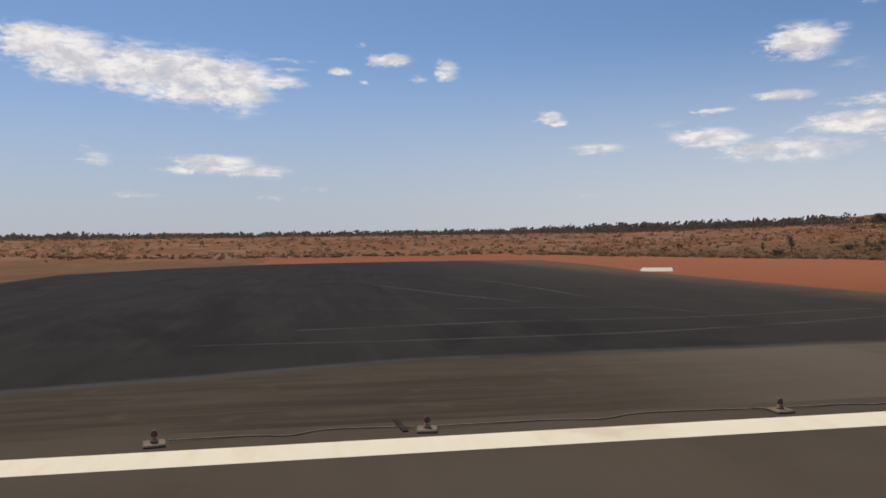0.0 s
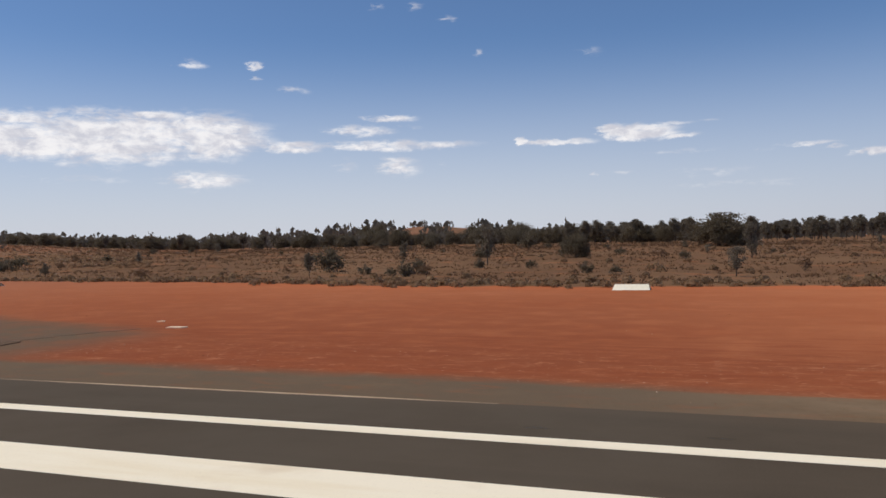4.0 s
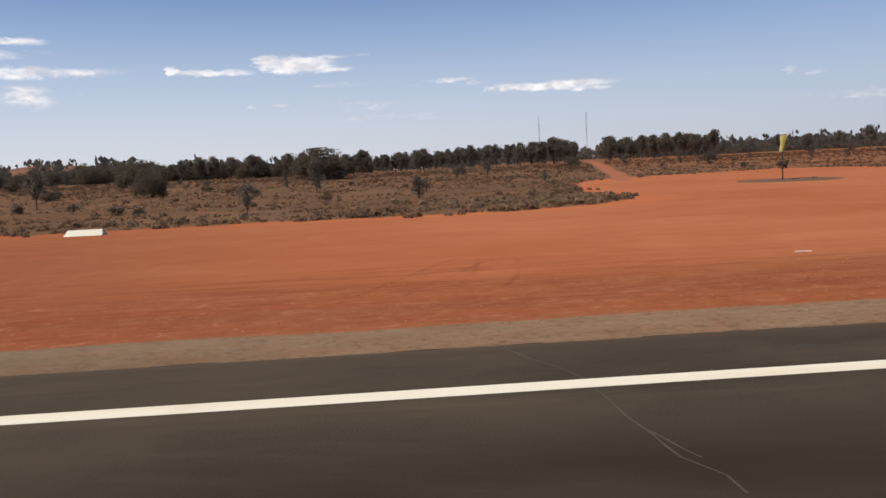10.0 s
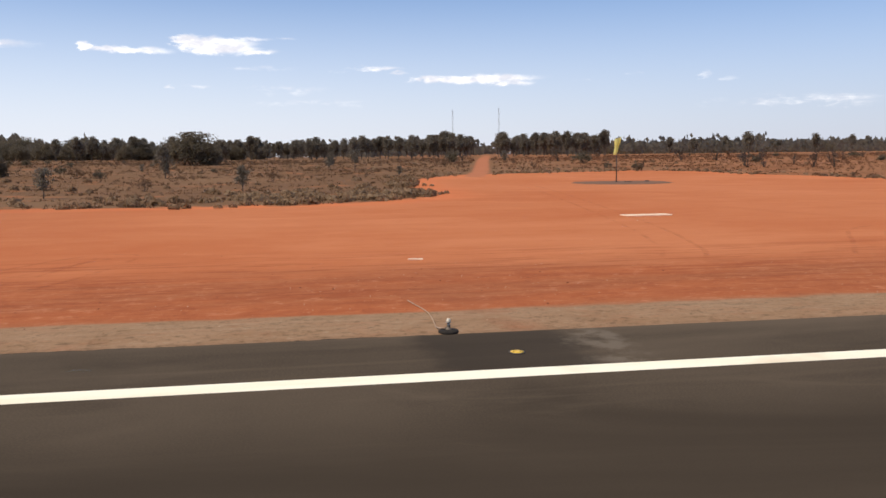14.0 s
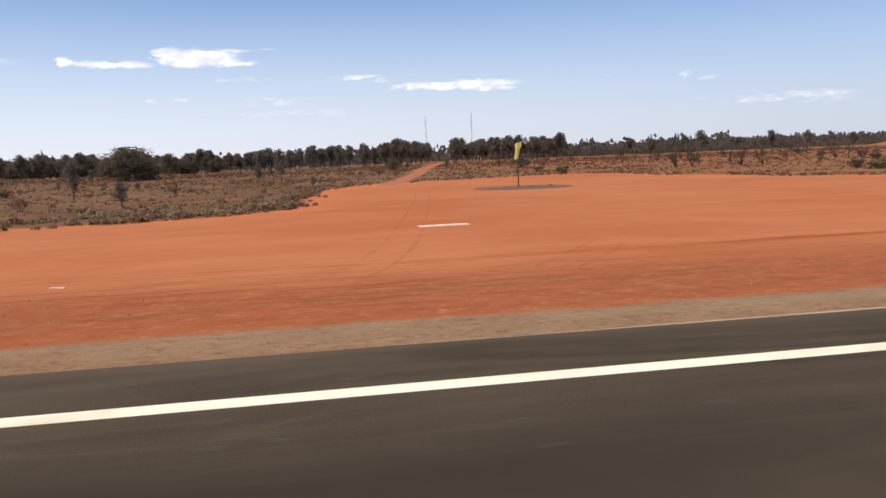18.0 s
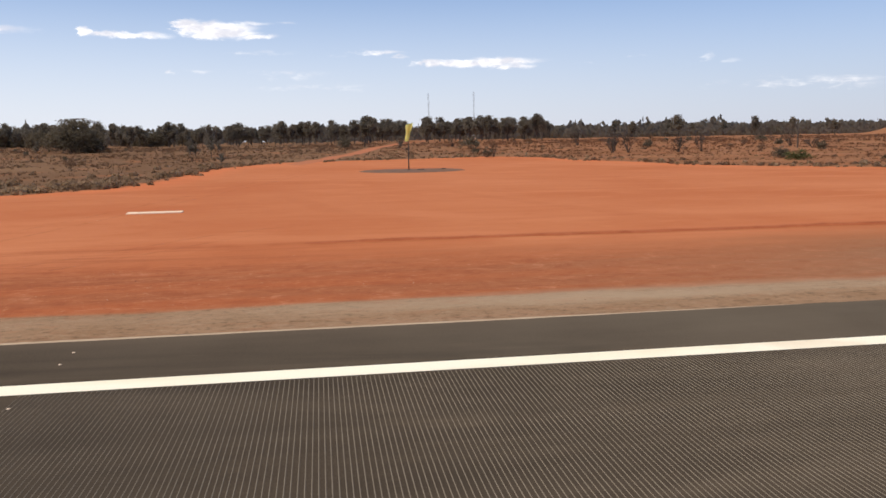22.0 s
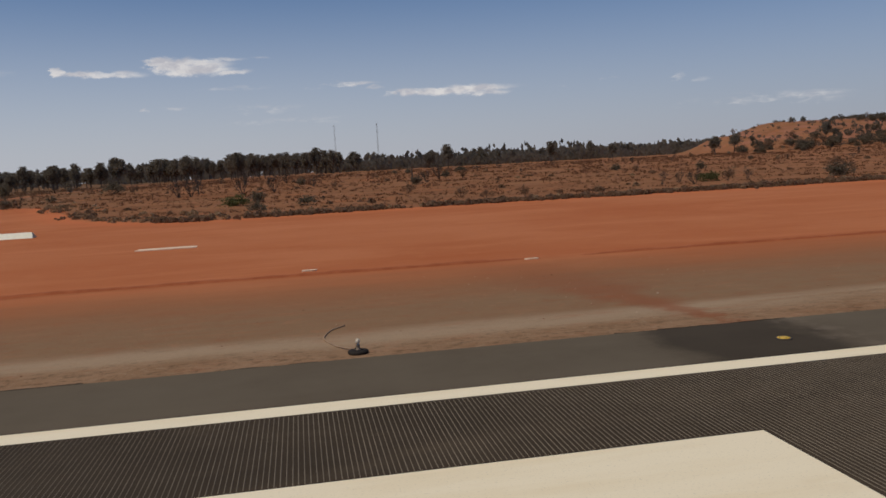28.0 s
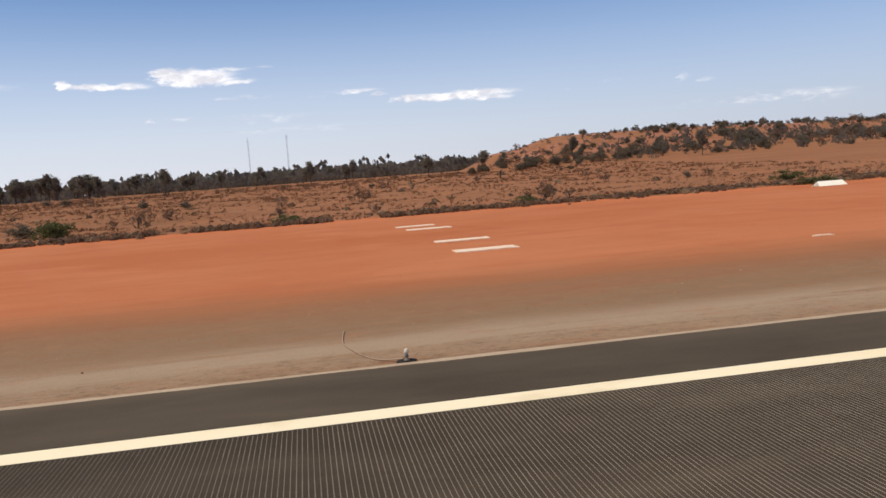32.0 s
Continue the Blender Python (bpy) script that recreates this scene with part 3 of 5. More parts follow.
def paint_material():
    t = material("runway_paint", 0.9)
    t.bsdf.inputs["Specular IOR Level"].default_value = 0.15
    along = t.scaled(t.at, (0.15, 1.0, 1.0))
    col = t.mix(t.step(t.noise(along, 1.4, 5, 0.6), 0.42, 0.72), (0.95, 0.86, 0.67), (0.90, 0.79, 0.58))
    col = t.mix(t.step(t.noise(t.at, 0.35, 4), 0.55, 0.72, 0.0, 0.55), col, (0.72, 0.58, 0.40))
    col = t.mix(t.step(t.noise(t.at, 30, 3), 0.55, 0.8, 0.0, 0.3), col, (0.4, 0.36, 0.3))
    # yellowed further down the runway
    pos = t.n("ShaderNodeSeparateXYZ")
    t.put(pos.inputs[0], t.n("ShaderNodeNewGeometry").outputs["Position"])
    col = t.mix(t.step(pos.outputs[0], 60.0, 230.0, 0.0, 0.85), col, t.mix(1.0, col, (1.0, 0.93, 0.78), "MULTIPLY"))
    t.put(t.bsdf.inputs["Base Color"], col)
    return t.mat


M_GROUND = ground_material()
M_ASPHALT = asphalt_material("runway_asphalt", (0.064, 0.0475, 0.0325), (0.087, 0.0645, 0.0440), (0.140, 0.103, 0.070), 0.4, (16.4, 18.6), True)
M_PAD = asphalt_material("new_asphalt", (0.025, 0.0225, 0.021), (0.034, 0.0305, 0.028), (0.062, 0.056, 0.050), 0.4, (23.0, 33.0), corner=True)
# near-black asphalt that paints the shadow line of the broken edge
M_EDGE_SHADE = asphalt_material("shaded_edge_asphalt", (0.024, 0.020, 0.017), (0.032, 0.027, 0.023), (0.06, 0.045, 0.034), 0.2)
M_PAINT = paint_material()
M_GROOVE = grainy("groove_dust", (0.192, 0.156, 0.113), (0.245, 0.20, 0.146), 1.5, 0.9)
t = material("tyre_scuff", 0.9)
t.put(t.bsdf.inputs["Base Color"], (0.13, 0.115, 0.095, 1))
t.put(t.bsdf.inputs["Alpha"], t.math("MULTIPLY", t.step(t.noise(t.at, 0.25, 5, 0.65), 0.22, 0.6), 0.34))
M_SCUFF = t.mat
t = material("rut_soil", 0.95)
t.put(t.bsdf.inputs["Base Color"], (0.38, 0.10, 0.038, 1))
t.put(t.bsdf.inputs["Alpha"], t.math("MULTIPLY", t.step(t.noise(t.at, 0.5, 5, 0.65), 0.38, 0.62), 0.15))
M_RUT = t.mat
M_CRACK = grainy("crack_seal", (0.094, 0.073, 0.055), (0.122, 0.096, 0.073), 2.0, 0.8)
M_WHITE = grainy("white_sheet", (0.96, 0.92, 0.76), (0.93, 0.88, 0.70), 1.2, 0.85, 8.0)
M_SLAB = grainy("pale_concrete", (0.92, 0.73, 0.54), (0.82, 0.60, 0.42), 1.3, 0.85, 20.0, relief=0.01)
M_RUBBER = grainy("black_rubber", (0.026, 0.022, 0.019), (0.042, 0.034, 0.028), 6.0, 0.85)
M_DUSTY = grainy("dusty_concrete", (0.20, 0.155, 0.115), (0.28, 0.22, 0.165), 5.0, 0.9)
M_RUST = grainy("faded_orange_paint", (0.52, 0.25, 0.15), (0.42, 0.18, 0.10), 6.0, 0.6)
M_LENS_RED = grainy("dark_red_glass", (0.11, 0.030, 0.018), (0.15, 0.042, 0.024), 8.0, 0.45)
M_LENS = grainy("milky_glass", (0.72, 0.62, 0.48), (0.62, 0.52, 0.38), 8.0, 0.45)
M_METAL = grainy("galvanised_steel", (0.34, 0.34, 0.33), (0.26, 0.26, 0.25), 4.0, 0.5, metal=0.3)
M_DARKSTEEL = grainy("dark_steel", (0.06, 0.05, 0.045), (0.09, 0.075, 0.065), 3.0, 0.6)
M_PALEDUST = grainy("pale_dust", (0.42, 0.30, 0.20), (0.52, 0.39, 0.27), 0.6, 0.95)
M_CABLE = grainy("sandy_cable", (0.36, 0.24, 0.16), (0.46, 0.33, 0.23), 3.0, 0.8)
M_CABLE_DARK = grainy("dark_cable", (0.27, 0.21, 0.155), (0.38, 0.30, 0.22), 3.0, 0.8)
M_YELLOW = grainy("yellow_cap", (0.72, 0.42, 0.03), (0.80, 0.52, 0.06), 5.0, 0.5)
M_SOCK = grainy("yellow_cloth", (0.98, 0.95, 0.45), (0.97, 0.92, 0.36), 1.0, 0.85, 3.0)
t = Tree(M_SOCK.node_tree)
glow = t.n("ShaderNodeBsdfTranslucent")
glow.inputs[0].default_value = (0.97, 0.90, 0.22, 1)
both = t.n("ShaderNodeMixShader")
both.inputs[0].default_value = 0.5
t.put(both.inputs[1], M_SOCK.node_tree.nodes["Principled BSDF"].outputs[0])
t.put(both.inputs[2], glow.outputs[0])
t.put(M_SOCK.node_tree.nodes["Material Output"].inputs[0], both.outputs[0])
M_GREY_GRAVEL = grainy("grey_gravel", (0.15, 0.098, 0.072), (0.24, 0.125, 0.075), 0.6, 0.95, 14.0, relief=0.02)
M_STONE = grainy("pale_stones", (0.42, 0.27, 0.17), (0.60, 0.47, 0.36), 0.8, 0.9)
M_DARKSTONE = grainy("dark_stones", (0.13, 0.05, 0.03), (0.20, 0.075, 0.04), 0.8, 0.9)
M_BARK = grainy("grey_bark", (0.10, 0.076, 0.06), (0.15, 0.115, 0.088), 2.0, 0.9)
M_OAK = leafy("desert_oak_needles", (0.195, 0.162, 0.118), (0.27, 0.226, 0.168))
M_MULGA = leafy("grey_green_leaves", (0.155, 0.124, 0.082), (0.215, 0.174, 0.118))
M_GREEN = leafy("olive_leaves", (0.105, 0.108, 0.040), (0.155, 0.152, 0.060))
M_DEAD = grainy("dead_wood", (0.075, 0.058, 0.047), (0.115, 0.09, 0.072), 2.0, 0.9)
M_DEADTWIG = leafy("dead_twigs", (0.10, 0.075, 0.058), (0.15, 0.112, 0.085))
M_TWIG = leafy("dry_twigs", (0.20, 0.118, 0.069), (0.285, 0.172, 0.104))
M_LOWSCRUB = leafy("dry_low_scrub", (0.265, 0.165, 0.092), (0.36, 0.235, 0.138))
M_GRASS = leafy("dry_grass", (0.19, 0.105, 0.058), (0.28, 0.168, 0.092))
M_RUSTGRASS = leafy("rusty_dry_grass", (0.215, 0.100, 0.050), (0.30, 0.150, 0.078))
M_SPINIFEX = leafy("pale_spinifex", (0.34, 0.218, 0.124), (0.47, 0.318, 0.186))
M_SHED = grainy("white_metal_sheet", (0.72, 0.72, 0.70), (0.62, 0.61, 0.58), 1.0, 0.5)


# ---- building helpers ----
def mesh_from(name, verts, faces, mats):
    me = bpy.data.meshes.new(name)
    me.from_pydata(verts, [], faces)
    for m in mats if isinstance(mats, (list, tuple)) else (mats,):
        me.materials.append(m)
    me.update()
    return me


def thing(name, at, label, category, group="", kind=""):
    """An Empty at the base of a thing, which parents its parts."""
    ob = new(name)
    ob.location = at
    ob.empty_display_size = 0.2
    return tagged(ob, label, category, group, kind)


def part(name, bm, mat, parent, label=""):
    me = bpy.data.meshes.new(name)
    bm.to_mesh(me)
    bm.free()
    me.materials.append(mat)
    ob = new(name, me)
    ob.parent = parent
    return tagged(ob, label)


def part_mesh(name, me, parent, label="", kind=""):
    ob = new(name, me)
    ob.parent = parent
    return tagged(ob, label, kind=kind)


def bm_box(sx, sy, sz, at=(0, 0, 0), bevel=0.0):
    bm = bmesh.new()
    bmesh.ops.create_cube(bm, size=1, matrix=Matrix.Translation(at) @ Matrix.Diagonal((sx, sy, sz, 1)))
    if bevel:
        bmesh.ops.bevel(bm, geom=bm.edges[:], offset=bevel, segments=1, affect="EDGES")
    return bm


def bm_lathe(profile, n=16):
    """A turned body from (radius, height) pairs, bottom to top."""
    bm = bmesh.new()
    rings = []
    for r, z in profile:
        rings.append([bm.verts.new((r * math.cos(2 * math.pi * k / n), r * math.sin(2 * math.pi * k / n), z)) for k in range(n)] if r > 1e-4 else [bm.verts.new((0, 0, z))])
    for a, b in zip(rings, rings[1:]):
        for k in range(n):
            quad = [a[k % len(a)], a[(k + 1) % len(a)], b[(k + 1) % len(b)], b[k % len(b)]]
            quad = list(dict.fromkeys(quad))
            if len(quad) > 2:
                bm.faces.new(quad)
    if len(rings[0]) > 1:
        bm.faces.new(rings[0][::-1])
    if len(rings[-1]) > 1:
        bm.faces.new(rings[-1])
    for f in bm.faces:
        f.smooth = True
    return bm


def tube(verts, faces, points, radii, n=5):
    """Adds a tapered tube along the points."""
    start = len(verts)
    for i, p in enumerate(points):
        p = Vector(p)
        d = Vector(points[min(i + 1, len(points) - 1)]) - Vector(points[max(i - 1, 0)])
        d = d.normalized() if d.length > 1e-6 else Vector((0, 0, 1))
        u = d.cross(Vector((0.31, 0.95, 0.05))).normalized()
        v = d.cross(u)
        for k in range(n):
            a = 2 * math.pi * k / n
            verts.append(tuple(p + (u * math.cos(a) + v * math.sin(a)) * radii[i]))
    for i in range(len(points) - 1):
        for k in range(n):
            a, b = start + i * n + k, start + i * n + (k + 1) % n
            faces.append((a, b, b + n, a + n))
    end = len(verts) - n
    faces.append(tuple(range(end, end + n)))


def slab_mesh(name, poly, z, depth, mat):
    """A flat sheet with an outline and thickness."""
    n = len(poly)
    verts = [(x, y, z) for x, y in poly] + [(x, y, z - depth) for x, y in poly]
    faces = [tuple(range(n))] + [(i, i + n, (i + 1) % n + n, (i + 1) % n) for i in range(n)]
    me = mesh_from(name, verts, faces, mat)
    bm = bmesh.new()
    bm.from_mesh(me)
    bmesh.ops.recalc_face_normals(bm, faces=bm.faces[:])
    bm.to_mesh(me)
    bm.free()
    return me


# ---- ground ----
def spread(lo, hi, step, grow, out_lo, out_hi):
    """Even steps between lo and hi, widening beyond."""
    vals = list(np.arange(lo, hi + step / 2, step))
    s, v = step, hi
    while v < out_hi:
        s *= grow
        v = min(v + s, out_hi)
        vals.append(v)
    s, v = step, lo
    while v > out_lo:
        s *= grow
        v = max(v - s, out_lo)
        vals.insert(0, v)
    return vals


def build_ground():
    xs = spread(-240, 330, 2.5, 1.12, -4800, 4800)
    ys = spread(14, 170, 1.6, 1.10, -4800, 4800)
    verts, scrub, track, dune = [], [], [], []
    for y in ys:
        for x in xs:
            z = height(x, y)
            if y > 66:
                d = scrub_depth(x, y) if -500 < x < 700 and y < 420 else 50
                if d > 0:
                    z += min(d / 3, 1) * 0.22 * (0.3 + noise.noise((x * 0.09, y * 0.09, 2.0)))
            else:
                d = scrub_depth(x, y) if -500 < x < -150 and y > -20 else (50 if x < -300 or y < -110 or (y <= -20 and x < -70) else -50)
            verts.append((x, y, z))
            scrub.append(d)
            track.append(track_dist(x, y) if 30 < x < 220 and y > 120 else 99)
            dune.append(min(1.0, max(0.0, (z - 4.0) / 3)) * (0.35 if y > 480 or x < -100 else 1.0))
    nx = len(xs)
    faces = [(j * nx + i, j * nx + i + 1, (j + 1) * nx + i + 1, (j + 1) * nx + i) for j in range(len(ys) - 1) for i in range(nx - 1)]
    me = mesh_from("ground", verts, faces, M_GROUND)
    for key, vals in (("scrub", scrub), ("track", track), ("dune", dune)):
        me.attributes.new(key, "FLOAT", "POINT").data.foreach_set("value", vals)
    me.shade_smooth()
    tagged(new("ground", me), "flat red desert earth with a graded strip and dry grassland", "ground", kind="structure")


build_ground()
EDGE = 16.85
runway = tagged(new("runway", slab_mesh("runway", [(-26.5, -19.5), (900, -19.5), (900, EDGE), (60, EDGE), (-10, EDGE), (-26.5, EDGE + 0.25)], 0.0, 0.3, M_ASPHALT)),
                "weathered brown-grey asphalt runway", "runway", kind="structure")
PAD = [(-26.5, 16.5), (-26.5, 17.5), (-26.1, 20.0), (-26.4, 21.9), (-27.0, 25.1), (-35.5, 28.9), (-46, 29.5), (-65, 30.0), (-90, 31.2), (-106, 32.4), (-140, 37.2), (-163, 38.6), (-178, 40), (-184, 30), (-188, 10), (-185, -17),
       (-165, -35), (-140, -47), (-109, -45.5), (-60, -40), (-26.5, -34)]
tagged(new("turning_area", slab_mesh("turning_area", PAD, -0.004, 0.3, M_PAD)), "wide dark new asphalt turning area behind the runway end", "pavement", kind="structure")


# ---- runway markings, each a skin of paint ----
def marking(name, x0, x1, y0, y1, label):
    bm = bm_box(x1 - x0, y1 - y0, 0.005, ((x0 + x1) / 2, (y0 + y1) / 2, 0.0045))
    me = bpy.data.meshes.new(name)
    bm.to_mesh(me)
    bm.free()
    me.materials.append(M_PAINT)
    return tagged(new(name, me), label, "runway marking", kind="structure")


marking("edge_line", -23.78, 880, 13.24, 13.78, "long thin white painted runway side stripe")
marking("end_line", -25.0, -23.8, -16.0, 13.8, "broad white painted line across the runway end")
for k in range(7):
    y1 = 10.56 - 3.3 * k
    tagged(marking("threshold_bar", -16.7, 13.85, y1 - 1.57, y1, "long white painted threshold bar on brown asphalt"), group="threshold bars")
marking("aiming_bar", 110.0, 153.9, 4.2, 10.18, "broad white painted aiming block on grooved asphalt")


# ---- transverse grooves: pale dusty lines standing in the asphalt ----
def groove_lines(verts, faces, x, w2, y0, y1):
    b = len(verts)
    for yy in (y0, y1):
        verts += [(x - w2, yy, 0.0), (x - w2 * 0.5, yy, 0.005), (x + w2 * 0.5, yy, 0.005), (x + w2, yy, 0.0)]
    faces += [(b, b + 1, b + 5, b + 4), (b + 1, b + 2, b + 6, b + 5), (b + 2, b + 3, b + 7, b + 6)]


def build_grooves():
    rng = random.Random(3)
    v, f = [], []
    groove_lines(v, f, 0.0, 0.0072, -13.0, 13.2)
    single = mesh_from("groove", v, f, M_GROOVE)
    verts, faces = [], []
    x, made = 58.9, 0
    while x < 312:
        skip = 109.95 < x < 153.95
        if made < 290:
            part_mesh("groove", single, runway).location.x = x
            made += 1
        else:
            for y0, y1 in (((-13.0, 4.16), (10.22, 13.2)) if skip else ((-13.0, 13.2),)):
                groove_lines(verts, faces, x, 0.0065 + rng.random() * 0.0015, y0, y1)
        x += 0.077 + rng.uniform(-0.004, 0.004)
    part_mesh("grooves", mesh_from("grooves", verts, faces, M_GROOVE), runway, "pale dusty lines across the dark asphalt", "stuff")


build_grooves()


def build_cracks():
    """Sealed cracks wandering over the asphalt."""
    rng = random.Random(8)
    # the long forked crack by the threshold
    for pts in (((21.95, 16.71), (22.29, 15.61), (22.76, 14.70), (23.01, 13.93), (23.09, 12.83), (23.12, 12.19), (23.15, 11.55), (23.27, 10.71), (23.29, 10.26), (23.35, 9.79), (23.67, 9.13), (23.68, 8.56)), ((23.26, 10.95), (23.39, 10.46), (23.47, 10.12), (23.60, 9.74)),
                # the faint one where the grooves begin
                ((56.7, 13.2), (56.9, 12.5), (57.1, 11.9), (57.2, 11.4), (57.3, 10.9), (57.5, 10.6), (57.9, 10.0)), ((57.1, 10.9), (57.15, 10.6), (57.3, 9.9))):
        verts = []
        for px, py in pts:
            wid = rng.uniform(0.012, 0.026)
            verts += [(px - wid, py, 0.0035), (px + wid, py, 0.0035)]
        faces = [(2 * i, 2 * i + 1, 2 * i + 3, 2 * i + 2) for i in range(len(pts) - 1)]
        part_mesh("crack", mesh_from("crack", verts, faces, M_CRACK), runway, "long pale sealed crack")


build_cracks()


def build_studs():
    """Small pale studs where the grooves begin."""
    for y in (15.84, 15.0, 12.56, 11.0, 9.5, 8.0, 6.4, 4.8):
        part("stud", bm_lathe(((0.032, 0.0), (0.028, 0.006), (0.0, 0.009)), 8), M_SLAB, runway, "small white stud").location = (58.95, y, 0.0)


build_studs()


def build_scuffs():
    """Pale arcs left by turning wheels on the new asphalt."""
    for pts in (((-88, -3.6), (-76, -0.6), (-67, 2.0), (-60, 4.5)), ((-102, 8), (-80, 9.5), (-62, 10)), ((-57.5, -6), (-56.5, -2.3), (-55, 4), (-53.5, 10.4), (-48.1, 11.6)), ((-42, -14), (-41.2, -6.0), (-41.1, 3.6), (-42.2, 11), (-44.2, 18.5), (-47, 26)), ((-46.5, -10), (-47.5, 0), (-46.8, 10), (-48.5, 22))):
        verts = []
        for i, (px, py) in enumerate(pts):
            ax_, ay_ = pts[max(i - 1, 0)]
            bx_, by_ = pts[min(i + 1, len(pts) - 1)]
            ln = math.hypot(bx_ - ax_, by_ - ay_)
            ux, uy = -(by_ - ay_) / ln * 0.26, (bx_ - ax_) / ln * 0.26
            verts += [(px - ux, py - uy, 0.004), (px + ux, py + uy, 0.004)]
        faces = [(2 * i, 2 * i + 1, 2 * i + 3, 2 * i + 2) for i in range(len(pts) - 1)]
        tagged(new("tyre_mark", mesh_from("tyre_mark", verts, faces, M_SCUFF)), "faint pale tyre mark curving over new asphalt", "tyre mark", "tyre marks", "structure")


build_scuffs()


def build_smudges():
    """Faint pale smudges worn into the runway."""
    rng = random.Random(19)
    for px, py in ((44.51, 11.40), (48.07, 11.29), (43.60, 11.31), (47.17, 11.23), (45.80, 14.41), (46.23, 12.50), (48.22, 10.15), (57.41, 12.49), (57.55, 10.13), (51.30, 11.23), (57.41, 12.10), (11.5, 14.85), (-0.9, 14.6), (2.8, 14.6), (27.8, 15.2)):
        n = 12
        turn = rng.uniform(-0.15, 0.15)
        rim = []
        for i in range(n):
            a = 2 * math.pi * i / n
            r = rng.uniform(0.7, 1.1)
            rim.append((px + 0.32 * r * math.cos(a + turn), py + 0.11 * r * math.sin(a), 0.0035))
        tagged(new("worn_patch", mesh_from("worn_patch", rim, [tuple(range(n))], M_SCUFF)), "small pale worn smudge on brown asphalt", "worn patch", "worn patches", "structure")


build_smudges()


def build_edge_lip():
    """Short broken edges of the seal standing over the gravel, their shadow painted in as dark colour."""
    rng = random.Random(5)
    for _ in range(46):
        x = rng.uniform(-20, 300)
        n = rng.randint(5, 12)
        top = [(x + i * 0.35, EDGE + rng.uniform(0.0, 0.10), -0.003) for i in range(n)]
        base = [(px, EDGE - 0.2, -0.003) for px, _, _ in top]
        low = [(px, py + 0.03, -0.1) for px, py, _ in top]
        verts = base + top + low
        faces = [(i, i + 1, n + i + 1, n + i) for i in range(n - 1)] + [(n + i, n + i + 1, 2 * n + i + 1, 2 * n + i) for i in range(n - 1)]
        part_mesh("broken_edge", mesh_from("broken_edge", verts, faces, M_EDGE_SHADE), runway, "crumbled asphalt edge, coloured dark for its shadow")


build_edge_lip()


def build_dust_ridge(start, end, low, label):
    """Pale sand banked against the seal."""
    rng = random.Random(int(start) % 50 + 6)
    xs = list(np.arange(start, end, 0.6))
    verts, n = [], len(xs)
    for x in xs:
        grow_in = min(1.0, (x - start) / 10, (end - x) / 6)
        heap = max(0.15, 0.6 + 0.8 * noise.noise((x * 0.25, 3.0, 1.0))) * low
        w2 = (0.10 + 0.05 * rng.random()) * grow_in * (0.6 + 0.5 * heap) + 0.01
        verts += [(x, EDGE - w2, 0.003), (x, EDGE, 0.025 * grow_in * heap + 0.006), (x, EDGE + w2 * 1.6, -0.06)]
    faces = [(3 * i + k, 3 * i + 3 + k, 3 * i + 4 + k, 3 * i + 1 + k) for i in range(n - 1) for k in (0, 1)]
    tagged(new("sand_ridge", mesh_from("sand_ridge", verts, faces, M_PALEDUST)), label, "sand", kind="structure")


M_WINDROW = grainy("dark_red_soil", (0.33, 0.092, 0.037), (0.42, 0.125, 0.052), 1.4, 0.95, 18.0, relief=0.02)


def build_windrow():
    """A low crumbling line of dark soil left by the grader."""
    rng = random.Random(23)
    for start, end in ((63, 79), (80, 97.5), (99.5, 129), (130, 158), (159.5, 196)):
        xs = list(np.arange(start, end, 0.35))
        verts = []
        for x in xs:
            fade = min(1.0, (x - start) / 3 + 0.05, (end - x) / 3 + 0.05)
            mid_y = 32.9 + 0.5 * noise.noise((x * 0.05, 0.3, 5.0)) + 0.12 * noise.noise((x * 0.9, 0.7, 2.0))
            tall = (0.05 + 0.035 * rng.random() + 0.04 * noise.noise((x * 0.4, 1.0, 8.0))) * fade
            half = 0.26 + 0.10 * rng.random()
            z = height(x, mid_y)
            verts += [(x, mid_y - half, z - 0.02), (x, mid_y - half * 0.35, z + tall * 0.85), (x, mid_y + half * 0.3, z + tall), (x, mid_y + half, z - 0.02)]
        faces = [(4 * i + k, 4 * i + 4 + k, 4 * i + 5 + k, 4 * i + 1 + k) for i in range(len(xs) - 1) for k in range(3)]
        tagged(new("soil_windrow", mesh_from("soil_windrow", verts, faces, M_WINDROW)), "low dark red line of graded soil along the strip", "soil ridge", "graded soil ridges", "structure")


build_windrow()
build_dust_ridge(222, 300, 1.2, "low ridge of pale sand along the asphalt edge")
build_dust_ridge(-21, -2, 0.8, "thin ridge of pale dust along the asphalt edge")
build_dust_ridge(47, 75, 0.5, "thin broken ridge of sand along the asphalt edge")

